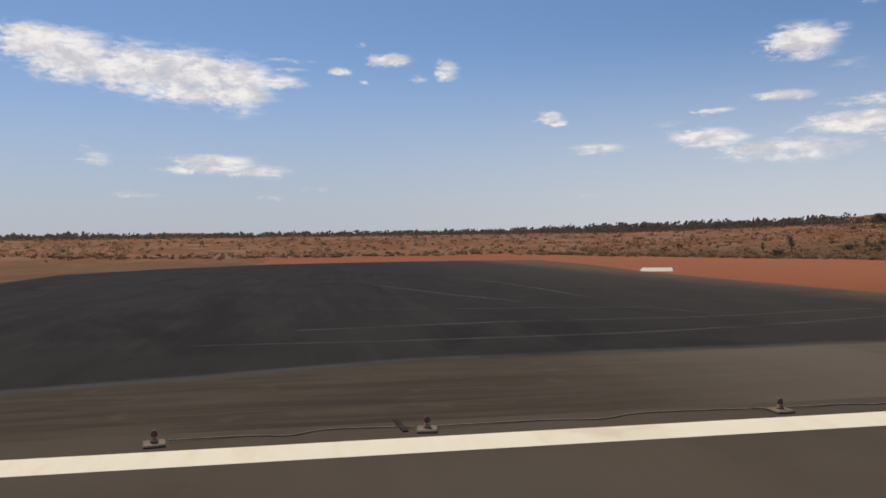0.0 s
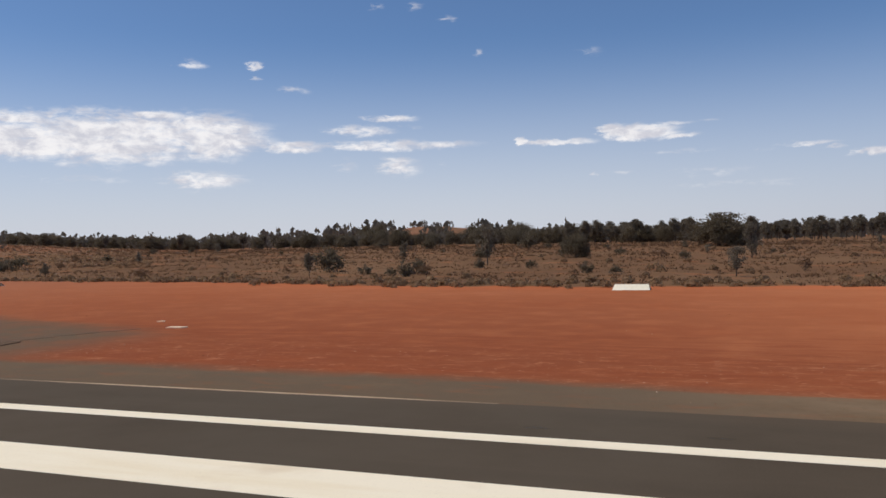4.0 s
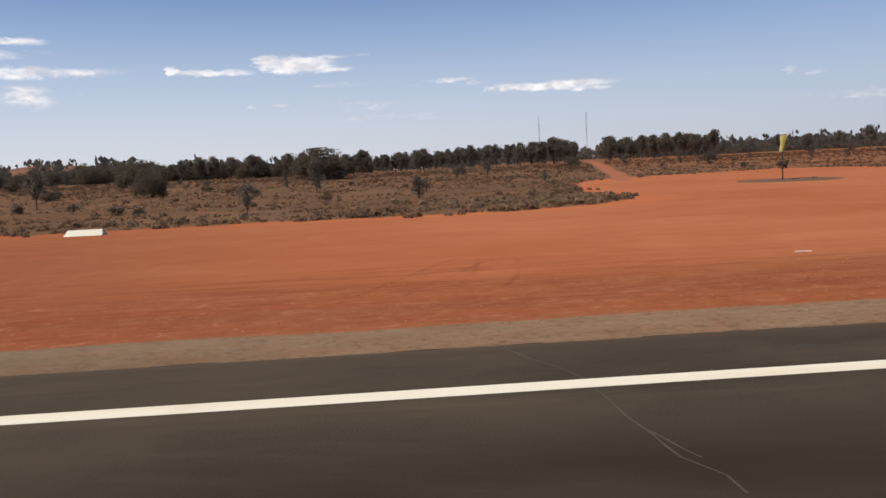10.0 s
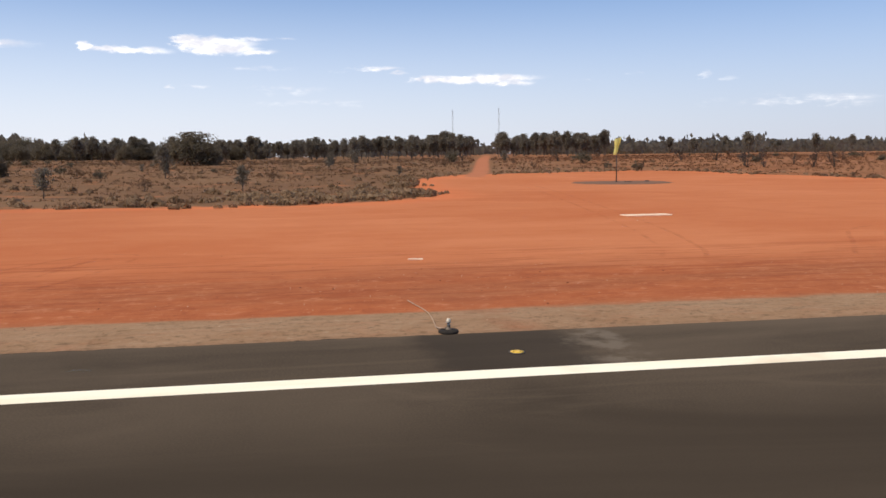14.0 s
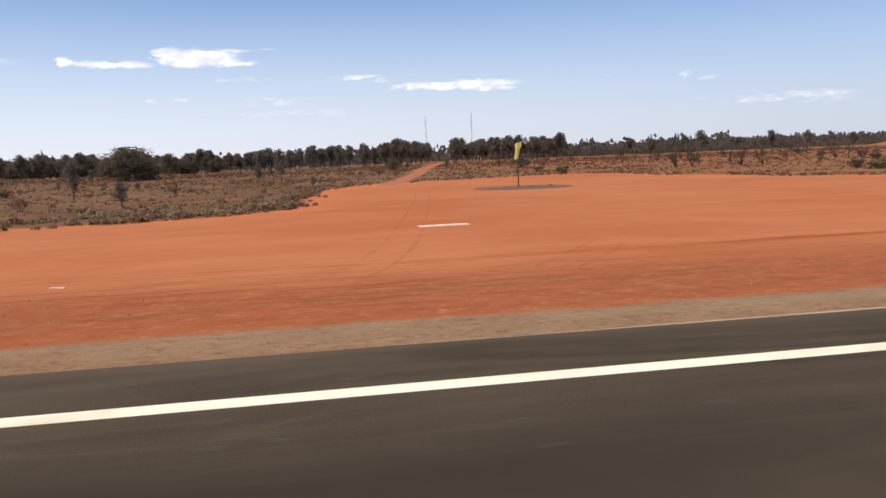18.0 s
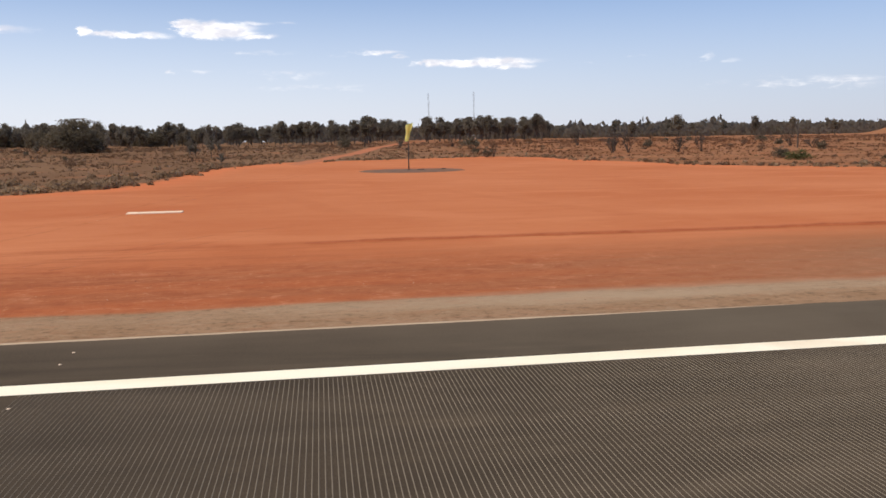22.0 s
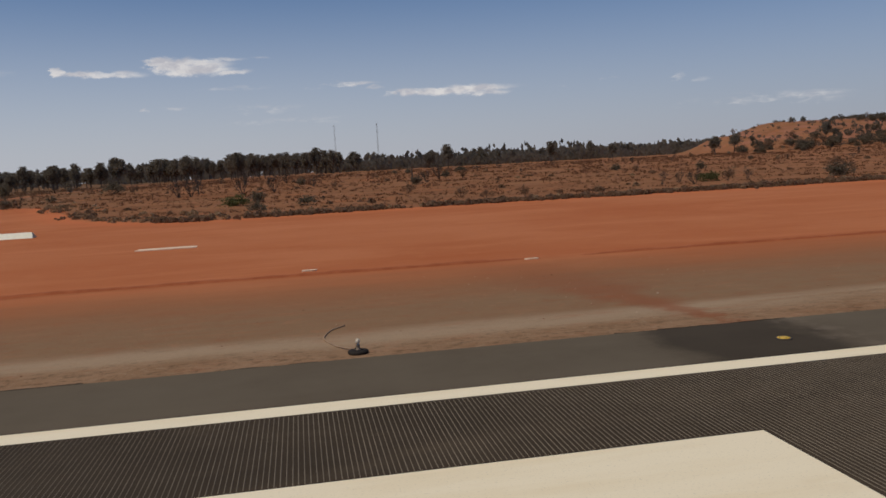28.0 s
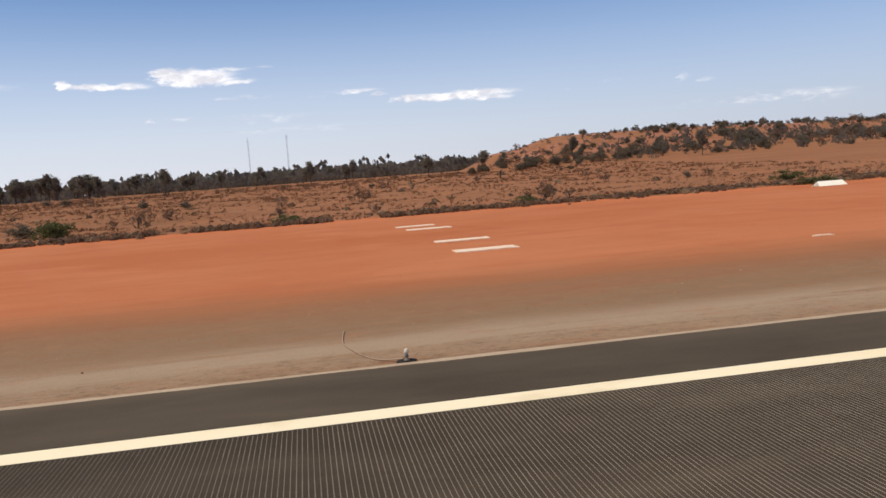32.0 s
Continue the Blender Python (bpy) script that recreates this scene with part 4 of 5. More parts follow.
# ---- flush caps and their patches ----
def build_caps():
    rng = random.Random(12)
    first = None
    for x, y in ((36.09, 14.96), (96.87, 15.0), (157.39, 15.03), (217.2, 15.2), (277.6, 15.0)):
        if first is None:
            first = thing("light_cap", (x, y, 0.004), "round yellow blanking cap bolted flush into an asphalt patch", "light cap", "flush caps along the runway")
            first.scale = (0.68, 0.68, 1.0)
            part("rim", bm_lathe(((0.24, 0), (0.24, 0.012), (0.215, 0.018), (0.2, 0.012)), 20), M_DARKSTEEL, first, "dark steel rim")
            plate = part("plate", bm_lathe(((0.2, 0.004), (0.2, 0.02), (0.12, 0.026), (0.0, 0.028)), 20), M_YELLOW, first, "yellow painted plate")
            for k in range(4):
                bolt = bm_lathe(((0.018, 0.02), (0.018, 0.034), (0.0, 0.036)), 6)
                bmesh.ops.translate(bolt, verts=bolt.verts[:], vec=(0.14 * math.cos(k * 1.571 + 0.5), 0.14 * math.sin(k * 1.571 + 0.5), 0))
                part("bolt", bolt, M_DARKSTEEL, plate)
        else:
            copy_thing(first, pose(x, y, 0.004, 0, 0, rng.uniform(0, 90)))


build_caps()


# ---- lamps on the ground ----
def runway_lamp(at, lens_mat, collar_mat, base_mat, label, group, tall=1.0, square=False, size=1.0):
    lamp = thing("runway_light", at, label, "runway light", group)
    if square:
        bm = bm_box(0.62, 0.52, 0.075, (0, 0, 0.0375), 0.025)
    else:
        bm = bm_lathe(((0.34, 0), (0.35, 0.03), (0.33, 0.085), (0.20, 0.10)), 20)
    lamp.scale = (size,) * 3
    part("base", bm, base_mat, lamp, "weathered weight base")
    part("collar", bm_lathe(((0.10, 0.09), (0.10, 0.13), (0.065, 0.15), (0.06, 0.15 + 0.10 * tall), (0.08, 0.16 + 0.11 * tall)), 12), collar_mat, lamp, "faded collar")
    part("stem", bm_lathe(((0.045, 0.14 + 0.10 * tall), (0.045, 0.2 + 0.14 * tall)), 10), M_METAL, lamp)
    top = 0.2 + 0.14 * tall
    part("lens", bm_lathe(((0.07, top), (0.078, top + 0.05), (0.066, top + 0.12), (0.035, top + 0.155), (0.0, top + 0.165)), 12), lens_mat, lamp, "glass dome")
    return lamp


def cable(points, mat, label, radius=0.016):
    verts, faces = [], []
    fine = []
    for i in range(len(points) - 1):
        p0, p1, p2, p3 = (Vector(points[max(0, min(len(points) - 1, i + k))]) for k in (-1, 0, 1, 2))
        for s in range(6):
            u = s / 6
            fine.append(0.5 * ((2 * p1) + (p2 - p0) * u + (2 * p0 - 5 * p1 + 4 * p2 - p3) * u * u + (3 * p1 - p0 - 3 * p2 + p3) * u ** 3))
    fine.append(Vector(points[-1]))
    tube(verts, faces, fine, [radius] * len(fine), 6)
    me = mesh_from("power_cable", verts, faces, mat)
    me.shade_smooth()
    return tagged(new("power_cable", me), label, "cable", "loose lamp cables")


def build_lamps():
    white = None
    for i, (x, y) in enumerate(((35.05, 17.02), (95.87, 17.25), (148.8, 17.6), (202.27, 17.2), (255.75, 17.12))):
        z = height(x, y) if y > 17.02 else 0.0
        z = max(z, -0.06)
        if white is None:
            white = runway_lamp((x, y, z), M_LENS, M_DUSTY, M_RUBBER, "portable runway edge light on a black rubber disc", "runway edge lights", 0.9, size=0.66)
        else:
            copy_thing(white, pose(x, y, z, 0, 0, 30 * i))
        bends = (((-0.15, 0.9), (-0.1, 1.9), (-0.12, 2.9), (-0.4, 4.6)), ((-0.45, 0.8), (-0.75, 1.7), (-0.8, 2.8), (-0.35, 3.6)),
                 ((-0.4, 0.8), (-0.68, 1.8), (-0.5, 2.8), (-0.1, 3.4)), ((-0.35, 0.7), (-0.4, 1.3), (-0.5, 2.4), (-0.65, 3.8)),
                 ((-0.55, 0.6), (-0.9, 1.4), (-1.2, 2.8), (-1.1, 4.5)))[i]
        pts = [(x - 0.05, y + 0.05, z + 0.10), (x - 0.1, y + 0.22, z + 0.06)] + [(x + a, y + b, height(x + a, y + b) + 0.02) for a, b in bends]
        cable(pts, M_CABLE, "sandy-coloured loose cable lying on gravel beside a runway light")
    red = None
    ys = [17.75, 12.15, 6.6, 1.08, -6.95, -12.4]
    for i, y in enumerate(ys):
        x = -25.55 - 0.45 * (i == 0) - (0.25 if i == 1 else 0)
        if red is None:
            red = runway_lamp((x, y, 0.0), M_LENS_RED, M_RUST, M_DUSTY, "runway end light with dark red dome and dusty weight base", "runway end lights", 0.12, True, 0.82)
        else:
            copy_thing(red, pose(x, y, 0.0, 0, 0, (7, -12, 15, 3, -9, 11, 5)[i]))
    for a, b in zip(ys, ys[1:]):
        run = b - a
        pts = [(-25.75, a - 0.25, 0.05), (-25.98, a + 0.12 * run, 0.016), (-26.08, a + 0.38 * run, 0.016), (-25.72, a + 0.52 * run, 0.016), (-25.88, a + 0.68 * run, 0.016), (-25.72, b + 0.25, 0.05)]
        cable(pts, M_CABLE_DARK, "grey supply cable lying along the runway end lights", 0.016)
    bm = bm_box(1.15, 0.13, 0.03, (0, 0, 0.015), 0.008)
    me = bpy.data.meshes.new("rubber_strip")
    bm.to_mesh(me)
    bm.free()
    me.materials.append(M_RUBBER)
    ob = tagged(new("rubber_strip", me), "black rubber strip covering a cable joint on asphalt", "rubber strip")
    ob.location, ob.rotation_euler[2] = (-26.1, -7.45, 0.002), radians(4)
    cable([(-26.8, 18.0, 0.02), (-26.9, 20.0, 0.02), (-27.4, 24.0, 0.02), (-27.0, 28.0, height(-27, 28) + 0.02), (-25.5, 31.0, height(-25.5, 31) + 0.02)], M_CABLE,
          "sandy supply cable running from the end lights over the shoulder", 0.012)


build_lamps()


# ---- white gable markers ----
def build_gables():
    first = None
    for x, y, turn in ((-5.4, 66.2, 0), (-105.5, 34.4, 57), (-95.4, 77.8, 5), (-90.6, 77.6, -3), (124.2, 72.6, 0), (305.3, 72.6, 0)):
        z = height(x, y) + 0.01
        if first is None:
            first = thing("gable_marker", (x, y, z), "white painted metal gable marker lying on red earth", "marker", "white strip gable markers")
            first.rotation_euler[2] = radians(turn)
            for name, s in (("front_panel", -1), ("back_panel", 1)):
                bm = bmesh.new()
                a, b = 1.55, 1.38
                v = [bm.verts.new(p) for p in ((-a, 0.62 * s, 0), (a, 0.62 * s, 0), (b, 0.02 * s, 0.46), (-b, 0.02 * s, 0.46))]
                u = [bm.verts.new((p.co.x, p.co.y - 0.02 * s, p.co.z - 0.02 * (p.co.z > 0.1))) for p in v]
                bm.faces.new(v if s < 0 else v[::-1])
                bm.faces.new(u[::-1] if s < 0 else u)
                for k in range(4):
                    bm.faces.new((v[k], u[k], u[(k + 1) % 4], v[(k + 1) % 4]))
                bmesh.ops.recalc_face_normals(bm, faces=bm.faces[:])
                part(name, bm, M_WHITE, first)
            for s in (-1, 1):
                bm = bmesh.new()
                bm.faces.new([bm.verts.new(p) for p in ((1.53 * s, -0.58, 0), (1.53 * s, 0.58, 0), (1.37 * s, 0, 0.44))])
                bmesh.ops.solidify(bm, geom=bm.faces[:], thickness=0.015)
                part("end_panel", bm, M_WHITE, first)
            part("ridge_cap", bm_box(2.76, 0.07, 0.025, (0, 0, 0.462), 0.006), M_WHITE, first)
        else:
            big = 1.35 if x < -100 else 1.0
            copy_thing(first, pose(x, y, z, 0, 0, turn) @ Matrix.Diagonal((big, big, 1, 1)))


build_gables()


def rough_slab(sx, sy, sz, seed):
    rng = random.Random(seed)
    n, m = 10, 3
    out = [(-sx / 2 + sx * i / n, -sy / 2) for i in range(n)] + [(sx / 2, -sy / 2 + sy * j / m) for j in range(m)]
    out += [(sx / 2 - sx * i / n, sy / 2) for i in range(n)] + [(-sx / 2, sy / 2 - sy * j / m) for j in range(m)]
    out = [(x + rng.uniform(-0.06, 0.06), y + rng.uniform(-0.05, 0.05)) for x, y in out]
    return slab_mesh("painted_slab", out, sz, sz + 0.05, M_SLAB)


def build_tracks():
    """Wheel ruts pressed into the red sand, in pairs."""
    for pts in (((46.5, 29.4), (48.0, 33.4), (51.0, 46.8), (58.2, 88.9), (61.5, 112.0)), ((19.1, 25.5), (21.0, 30.1), (22.7, 34.0), (24.0, 34.5), (23.3, 29.2), (22.3, 26.0)), ((54.1, 28.2), (56.8, 32.1), (60.4, 37.3), (64.0, 39.2))):
        for off in (-0.85, 0.85):
            fine = []
            for i in range(len(pts) - 1):
                p0, p1, p2, p3 = (Vector(pts[max(0, min(len(pts) - 1, i + k))]) for k in (-1, 0, 1, 2))
                for s in range(5):
                    u = s / 5
                    fine.append(0.5 * ((2 * p1) + (p2 - p0) * u + (2 * p0 - 5 * p1 + 4 * p2 - p3) * u * u + (3 * p1 - p0 - 3 * p2 + p3) * u ** 3))
            verts = []
            for i, p in enumerate(fine):
                d = fine[min(i + 1, len(fine) - 1)] - fine[max(i - 1, 0)]
                nrm = Vector((-d.y, d.x)).normalized()
                for w2 in (-0.11, 0.11):
                    q = p + nrm * (off + w2)
                    verts.append((q.x, q.y, height(q.x, q.y) + 0.02))
            faces = [(2 * i, 2 * i + 1, 2 * i + 3, 2 * i + 2) for i in range(len(fine) - 1)]
            tagged(new("wheel_rut", mesh_from("wheel_rut", verts, faces, M_RUT)), "faint wheel rut curving over red sand", "wheel rut", "wheel ruts", "structure")


build_tracks()


def build_slabs():
    rows = ((53.8, 50.3, 3.2, 1.1), (139.7, 51.0, 3.5, 1.1), (223.6, 51.3, 2.7, 1.0), (262.8, 40.4, 3.2, 1.3), (262.9, 47.0, 3.2, 1.2), (262.8, 59.0, 3.2, 1.2), (262.3, 63.0, 3.0, 1.2))
    for i, (x, y, sx, sy) in enumerate(rows):
        ob = tagged(new("painted_slab", rough_slab(sx, sy, 0.05, i)), "flat whitewashed concrete slab in red earth", "slab", "whitewashed ground slabs")
        ob.location = (x, y, height(x, y))
    small = ((36.0, 31.0, 0.5, 0.12), (96.8, 30.8, 0.45, 0.18), (94.3, 31.6, 0.32, 0.22), (148.0, 34.3, 0.55, 0.3), (157.2, 32.6, 0.5, 0.18), (215.4, 32.6, 0.6, 0.2), (201.9, 34.4, 0.35, 0.25),
             (276.6, 33.0, 0.9, 0.2), (-24.0, 31.9, 0.95, 0.5), (-28.2, 19.4, 1.1, 1.7), (-27.2, 34.6, 0.35, 0.3))
    for i, (x, y, sx, sy) in enumerate(small):
        ob = tagged(new("cable_marker", rough_slab(sx, sy, 0.05, 40 + i)), "small pale concrete cable marker in red earth", "ground marker", "small cable markers")
        ob.location = (x, y, -0.02 if y < 20 else height(x, y))
        ob.rotation_euler[2] = radians((i * 37) % 17 - 8)


build_slabs()


# ---- windsock on its gravel circle ----
def build_windsock():
    x, y = 76.3, 114.5
    z = height(x, y)
    n = 48
    ring = [(8.0 * math.cos(2 * math.pi * k / n) * (1 + 0.09 * noise.noise((k * 0.7, 0, 0))), 8.0 * math.sin(2 * math.pi * k / n)) for k in range(n)]
    verts = [(0, 0, 0.09)] + [(px * 0.85, py * 0.85, 0.05) for px, py in ring] + [(px, py, -0.08) for px, py in ring]
    faces = [(0, 1 + k, 1 + (k + 1) % n) for k in range(n)] + [(1 + k, 1 + n + k, 1 + n + (k + 1) % n, 1 + (k + 1) % n) for k in range(n)]
    circle = tagged(new("gravel_circle", mesh_from("gravel_circle", verts, faces, M_GREY_GRAVEL)), "round bed of grey gravel on red earth", "gravel bed")
    circle.location = (x + 0.3, y - 0.8, z)
    ws = thing("windsock", (x, y, z + 0.08), "hanging yellow windsock on a dark steel pole", "windsock")
    part("foot", bm_box(0.5, 0.5, 0.06, (0, 0, 0.03), 0.01), M_DARKSTEEL, ws, "steel foot plate")
    part("pole", bm_lathe(((0.085, 0.05), (0.08, 2.5), (0.06, 5.3), (0.05, 6.5)), 10), M_DARKSTEEL, ws, "dark steel pole")
    bm = bmesh.new()
    bmesh.ops.create_cone(bm, segments=8, radius1=0.02, radius2=0.02, depth=0.9, cap_ends=True, matrix=Matrix.Translation((0.3, 0, 6.42)) @ Matrix.Rotation(radians(90), 4, "Y"))
    part("arm", bm, M_DARKSTEEL, ws)
    # the cloth hangs from its hoop, limp and narrowing
    verts, faces, m, rows = [], [], 14, 11
    for i in range(rows + 1):
        s = i / rows
        r = 0.50 * (1 - 0.55 * s) + 0.03 * math.sin(s * 9)
        cx, cz = 0.16 - 0.40 * s ** 1.2, 6.45 - 2.45 * s
        for k in range(m):
            a = 2 * math.pi * k / m
            fold = 1 + 0.12 * math.sin(3 * a + 5 * s) * s
            verts.append((cx + r * math.cos(a) * fold, 0.75 * r * math.sin(a) * fold, cz + 0.24 * r * math.cos(a) * (1 - s)))
    for i in range(rows):
        for k in range(m):
            a, b = i * m + k, i * m + (k + 1) % m
            faces.append((a, b, b + m, a + m))
    me = mesh_from("sock", verts, faces, M_SOCK)
    me.shade_smooth()
    sock = part_mesh("sock", me, ws, "limp yellow cloth cone")
    pts = [(0.16 + 0.52 * math.cos(a), 0.39 * math.sin(a), 6.47 + 0.14 * math.cos(a)) for a in np.linspace(0, 2 * math.pi, 25)]
    v2, f2 = [], []
    tube(v2, f2, pts, [0.018] * 25, 5)
    part_mesh("hoop", mesh_from("hoop", v2, f2, M_METAL), sock, "steel hoop")
    # two low dark boxes to the right of the pole
    for bx, by, sx in ((1.7, -0.4, 1.0), (5.1, 0.6, 0.55)):
        bm = bm_box(sx, 0.5, 0.12, (0, 0, 0.06), 0.03)
        me = bpy.data.meshes.new("pit_cover")
        bm.to_mesh(me)
        bm.free()
        me.materials.append(M_DARKSTEEL)
        ob = tagged(new("pit_cover", me), "low dark box on grey gravel", "pit cover", "pit covers by the windsock")
        ob.location = (x + bx, y + by, z + 0.06)


build_windsock()


# ---- radio masts and a far shed ----
def build_masts():
    for x, y, top in ((240.8, 916.0, 58.0), (195.6, 968.0, 59.0)):
        z = height(x, y)
        mast = thing("radio_mast", (x, y, z), "thin grey lattice radio mast behind the trees", "radio mast", "radio masts")
        hgt = top - z
        r = 0.75
        legs = [(r * math.cos(a), r * math.sin(a)) for a in (0.3, 2.394, 4.489)]
        for lx, ly in legs:
            v, f = [], []
            tube(v, f, [(lx, ly, 0), (lx, ly, hgt)], [0.09, 0.07], 4)
            part_mesh("leg", mesh_from("leg", v, f, M_METAL), mast)
        v, f = [], []
        for i in range(int(hgt / 1.6)):
            for k in range(3):
                a, b = legs[k], legs[(k + 1) % 3]
                if i % 2:
                    a, b = b, a
                tube(v, f, [(a[0], a[1], i * 1.6), (b[0], b[1], i * 1.6 + 1.6)], [0.04, 0.04], 3)
        part_mesh("lattice", mesh_from("lattice", v, f, M_METAL), mast)
    x, y = 262.8, 990.0
    shed = thing("shed", (x, y, height(x, y)), "white metal building showing above distant trees", "shed")
    part("wall", bm_box(17, 8, 11.0, (0, 0, 5.5), 0.03), M_SHED, shed)
    roof = bmesh.new()
    v = [roof.verts.new(p) for p in ((-8.8, -4.4, 10.95), (8.8, -4.4, 10.95), (8.8, 0, 13.0), (-8.8, 0, 13.0), (8.8, 4.4, 10.95), (-8.8, 4.4, 10.95))]
    roof.faces.new((v[0], v[1], v[2], v[3]))
    roof.faces.new((v[3], v[2], v[4], v[5]))
    roof.faces.new((v[0], v[3], v[5]))
    roof.faces.new((v[1], v[4], v[2]))
    part("roof", roof, M_SHED, shed)
    part("door", bm_box(4.0, 0.06, 4.5, (-1.5, -4.03, 2.25), 0.01), M_DARKSTEEL, shed)


build_masts()


# ---- trees and shrubs ----
def limb(rng, verts, faces, start, way, length, radius, depth, tips, kink=0.25, spread=0.7, sides=5, lift=0.25):
    """A bent tapered limb that forks into thinner ones."""
    pts, p, d = [Vector(start)], Vector(start), Vector(way).normalized()
    n = 4
    for _ in range(n):
        d = (d + Vector((rng.uniform(-1, 1), rng.uniform(-1, 1), rng.uniform(-0.4, 0.8) * lift * 2)) * kink).normalized()
        p = p + d * length / n
        pts.append(p.copy())
    tube(verts, faces, pts, [radius * (1 - 0.6 * i / n) for i in range(n + 1)], sides)
    if depth == 0:
        tips.append((pts[-1], d))
        tips.append((pts[-2], d))
        return
    for _ in range(rng.randint(2, 3)):
        u = Vector((rng.uniform(-1, 1), rng.uniform(-1, 1), rng.uniform(-0.2, 0.9)))
        limb(rng, verts, faces, pts[rng.choice((2, 3, 4, 4))], (d + u * spread).normalized(), length * rng.uniform(0.5, 0.75), radius * 0.45, depth - 1, tips, kink, spread, max(3, sides - 1), lift)


def leaves(rng, centres, count, spread, size, droop, squash=0.7):
    """Slim leaf blades scattered in uneven clumps round the centres."""
    verts, faces = [], []
    for c in centres:
        k = max(3, int(count * rng.uniform(0.5, 1.4)))
        r = spread * rng.uniform(0.6, 1.25)
        for _ in range(k):
            o = Vector((max(-0.9, min(0.9, rng.gauss(0, 0.45))), max(-0.9, min(0.9, rng.gauss(0, 0.45))), max(-0.8, min(0.6, rng.gauss(0, 0.45))) * squash)) * r
            q = Vector(c) + o
            a = Vector((rng.uniform(-1, 1), rng.uniform(-1, 1), rng.uniform(-1, 0.8) - droop)).normalized() * size * rng.uniform(0.6, 1.5)
            b = a.cross(Vector((rng.uniform(-1, 1), rng.uniform(-1, 1), rng.uniform(-1, 1)))).normalized() * size * rng.uniform(0.26, 0.5)
            i = len(verts)
            verts += [tuple(q - a * 0.5), tuple(q + b), tuple(q + a * 0.5), tuple(q - b)]
            faces.append((i, i + 1, i + 2, i + 3))
    return verts, faces


def plant(kind, seed):
    """Meshes for one plant of unit height: wood and crown."""
    rng = random.Random(seed)
    wv, wf, tips, centres = [], [], [], []
    mat = M_OAK
    if kind == "oak":
        limb(rng, wv, wf, (0, 0, -0.02), (rng.uniform(-0.1, 0.1), rng.uniform(-0.1, 0.1), 1), 0.62, 0.026, 0, tips, 0.06)
        for _ in range(9):
            s = rng.uniform(0.32, 0.62)
            u = Vector((rng.uniform(-1, 1), rng.uniform(-1, 1), rng.uniform(0.3, 1.1)))
            limb(rng, wv, wf, (0, 0, s), u, rng.uniform(0.10, 0.22), 0.010, 1, tips, 0.25, 0.6, 4)
        # an upright oval crown of overlapping drooping clumps
        slant = Vector((rng.uniform(-0.05, 0.05), rng.uniform(-0.05, 0.05), 0))
        for _ in range(46):
            up, a, r = rng.random() ** 0.85, rng.uniform(0, 6.283), rng.random() ** 0.5
            girth = 0.20 * math.sin(math.pi * (0.14 + 0.74 * up)) * rng.uniform(0.75, 1.2)
            centres.append(Vector((girth * r * math.cos(a), girth * r * math.sin(a), 0.33 + 0.60 * up)) + slant * up)
        centres += [p for p, _ in tips if 0.35 < p.z < 0.95]
        lv, lf = leaves(rng, centres, 34, 0.115, 0.046, 0.7, 1.1)
    elif kind == "column":
        limb(rng, wv, wf, (0, 0, -0.02), (rng.uniform(-0.08, 0.08), 0, 1), 0.9, 0.022, 0, tips, 0.05)
        centres = [Vector((rng.gauss(0, 0.07 + 0.05 * math.sin(3.1 * s)), rng.gauss(0, 0.07 + 0.05 * math.sin(3.1 * s)), 0.2 + 0.78 * s)) for s in (rng.random() ** 0.7 for _ in range(34))]
        for _ in range(6):
            limb(rng, wv, wf, (0, 0, rng.uniform(0.25, 0.7)), (rng.uniform(-1, 1), rng.uniform(-1, 1), 0.9), 0.16, 0.008, 0, tips, 0.2, sides=3)
        lv, lf = leaves(rng, centres, 36, 0.12, 0.055, 0.9, 1.1)
    elif kind == "mulga":
        mat = M_MULGA
        for _ in range(4):
            limb(rng, wv, wf, (rng.uniform(-0.05, 0.05), rng.uniform(-0.05, 0.05), -0.02), (rng.uniform(-0.6, 0.6), rng.uniform(-0.6, 0.6), 1), rng.uniform(0.35, 0.5), 0.022, 1, tips, 0.15, 0.7, 4)
        lobes = [(rng.uniform(0, 6.283), rng.uniform(0.1, 0.38)) for _ in range(4)]
        for _ in range(120):
            a, r, s = rng.uniform(0, 6.283), rng.random() ** 0.4, rng.random()
            wide = 0.62 * (0.8 + 0.2 * sum(math.cos(a - la) * lr for la, lr in lobes))
            top = 0.96 - 0.5 * r ** 3 + rng.uniform(-0.1, 0.05)
            centres.append(Vector((wide * r * math.cos(a), wide * r * math.sin(a), 0.05 + (top - 0.05) * s ** 0.75)))
        lv, lf = leaves(rng, centres, 80, 0.19, 0.040, 0.1, 0.8)
    elif kind in ("bush", "green"):
        mat = M_GREEN if kind == "green" else M_MULGA
        for _ in range(7):
            limb(rng, wv, wf, (rng.uniform(-0.1, 0.1), rng.uniform(-0.1, 0.1), -0.03), (rng.uniform(-1, 1), rng.uniform(-1, 1), 1.1), rng.uniform(0.3, 0.5), 0.016, 1, tips, 0.2, 0.7, 3)
        centres = [p for p, _ in tips]
        for _ in range(26):
            a, r = rng.uniform(0, 6.283), math.sqrt(rng.random())
            centres.append(Vector((0.55 * r * math.cos(a), 0.55 * r * math.sin(a), rng.uniform(0.08, 0.9 - 0.4 * r * r))))
        lv, lf = leaves(rng, centres, 20, 0.22, 0.085, -0.3, 0.8)
    else:
        mat = M_DEADTWIG if kind == "bare" else M_TWIG
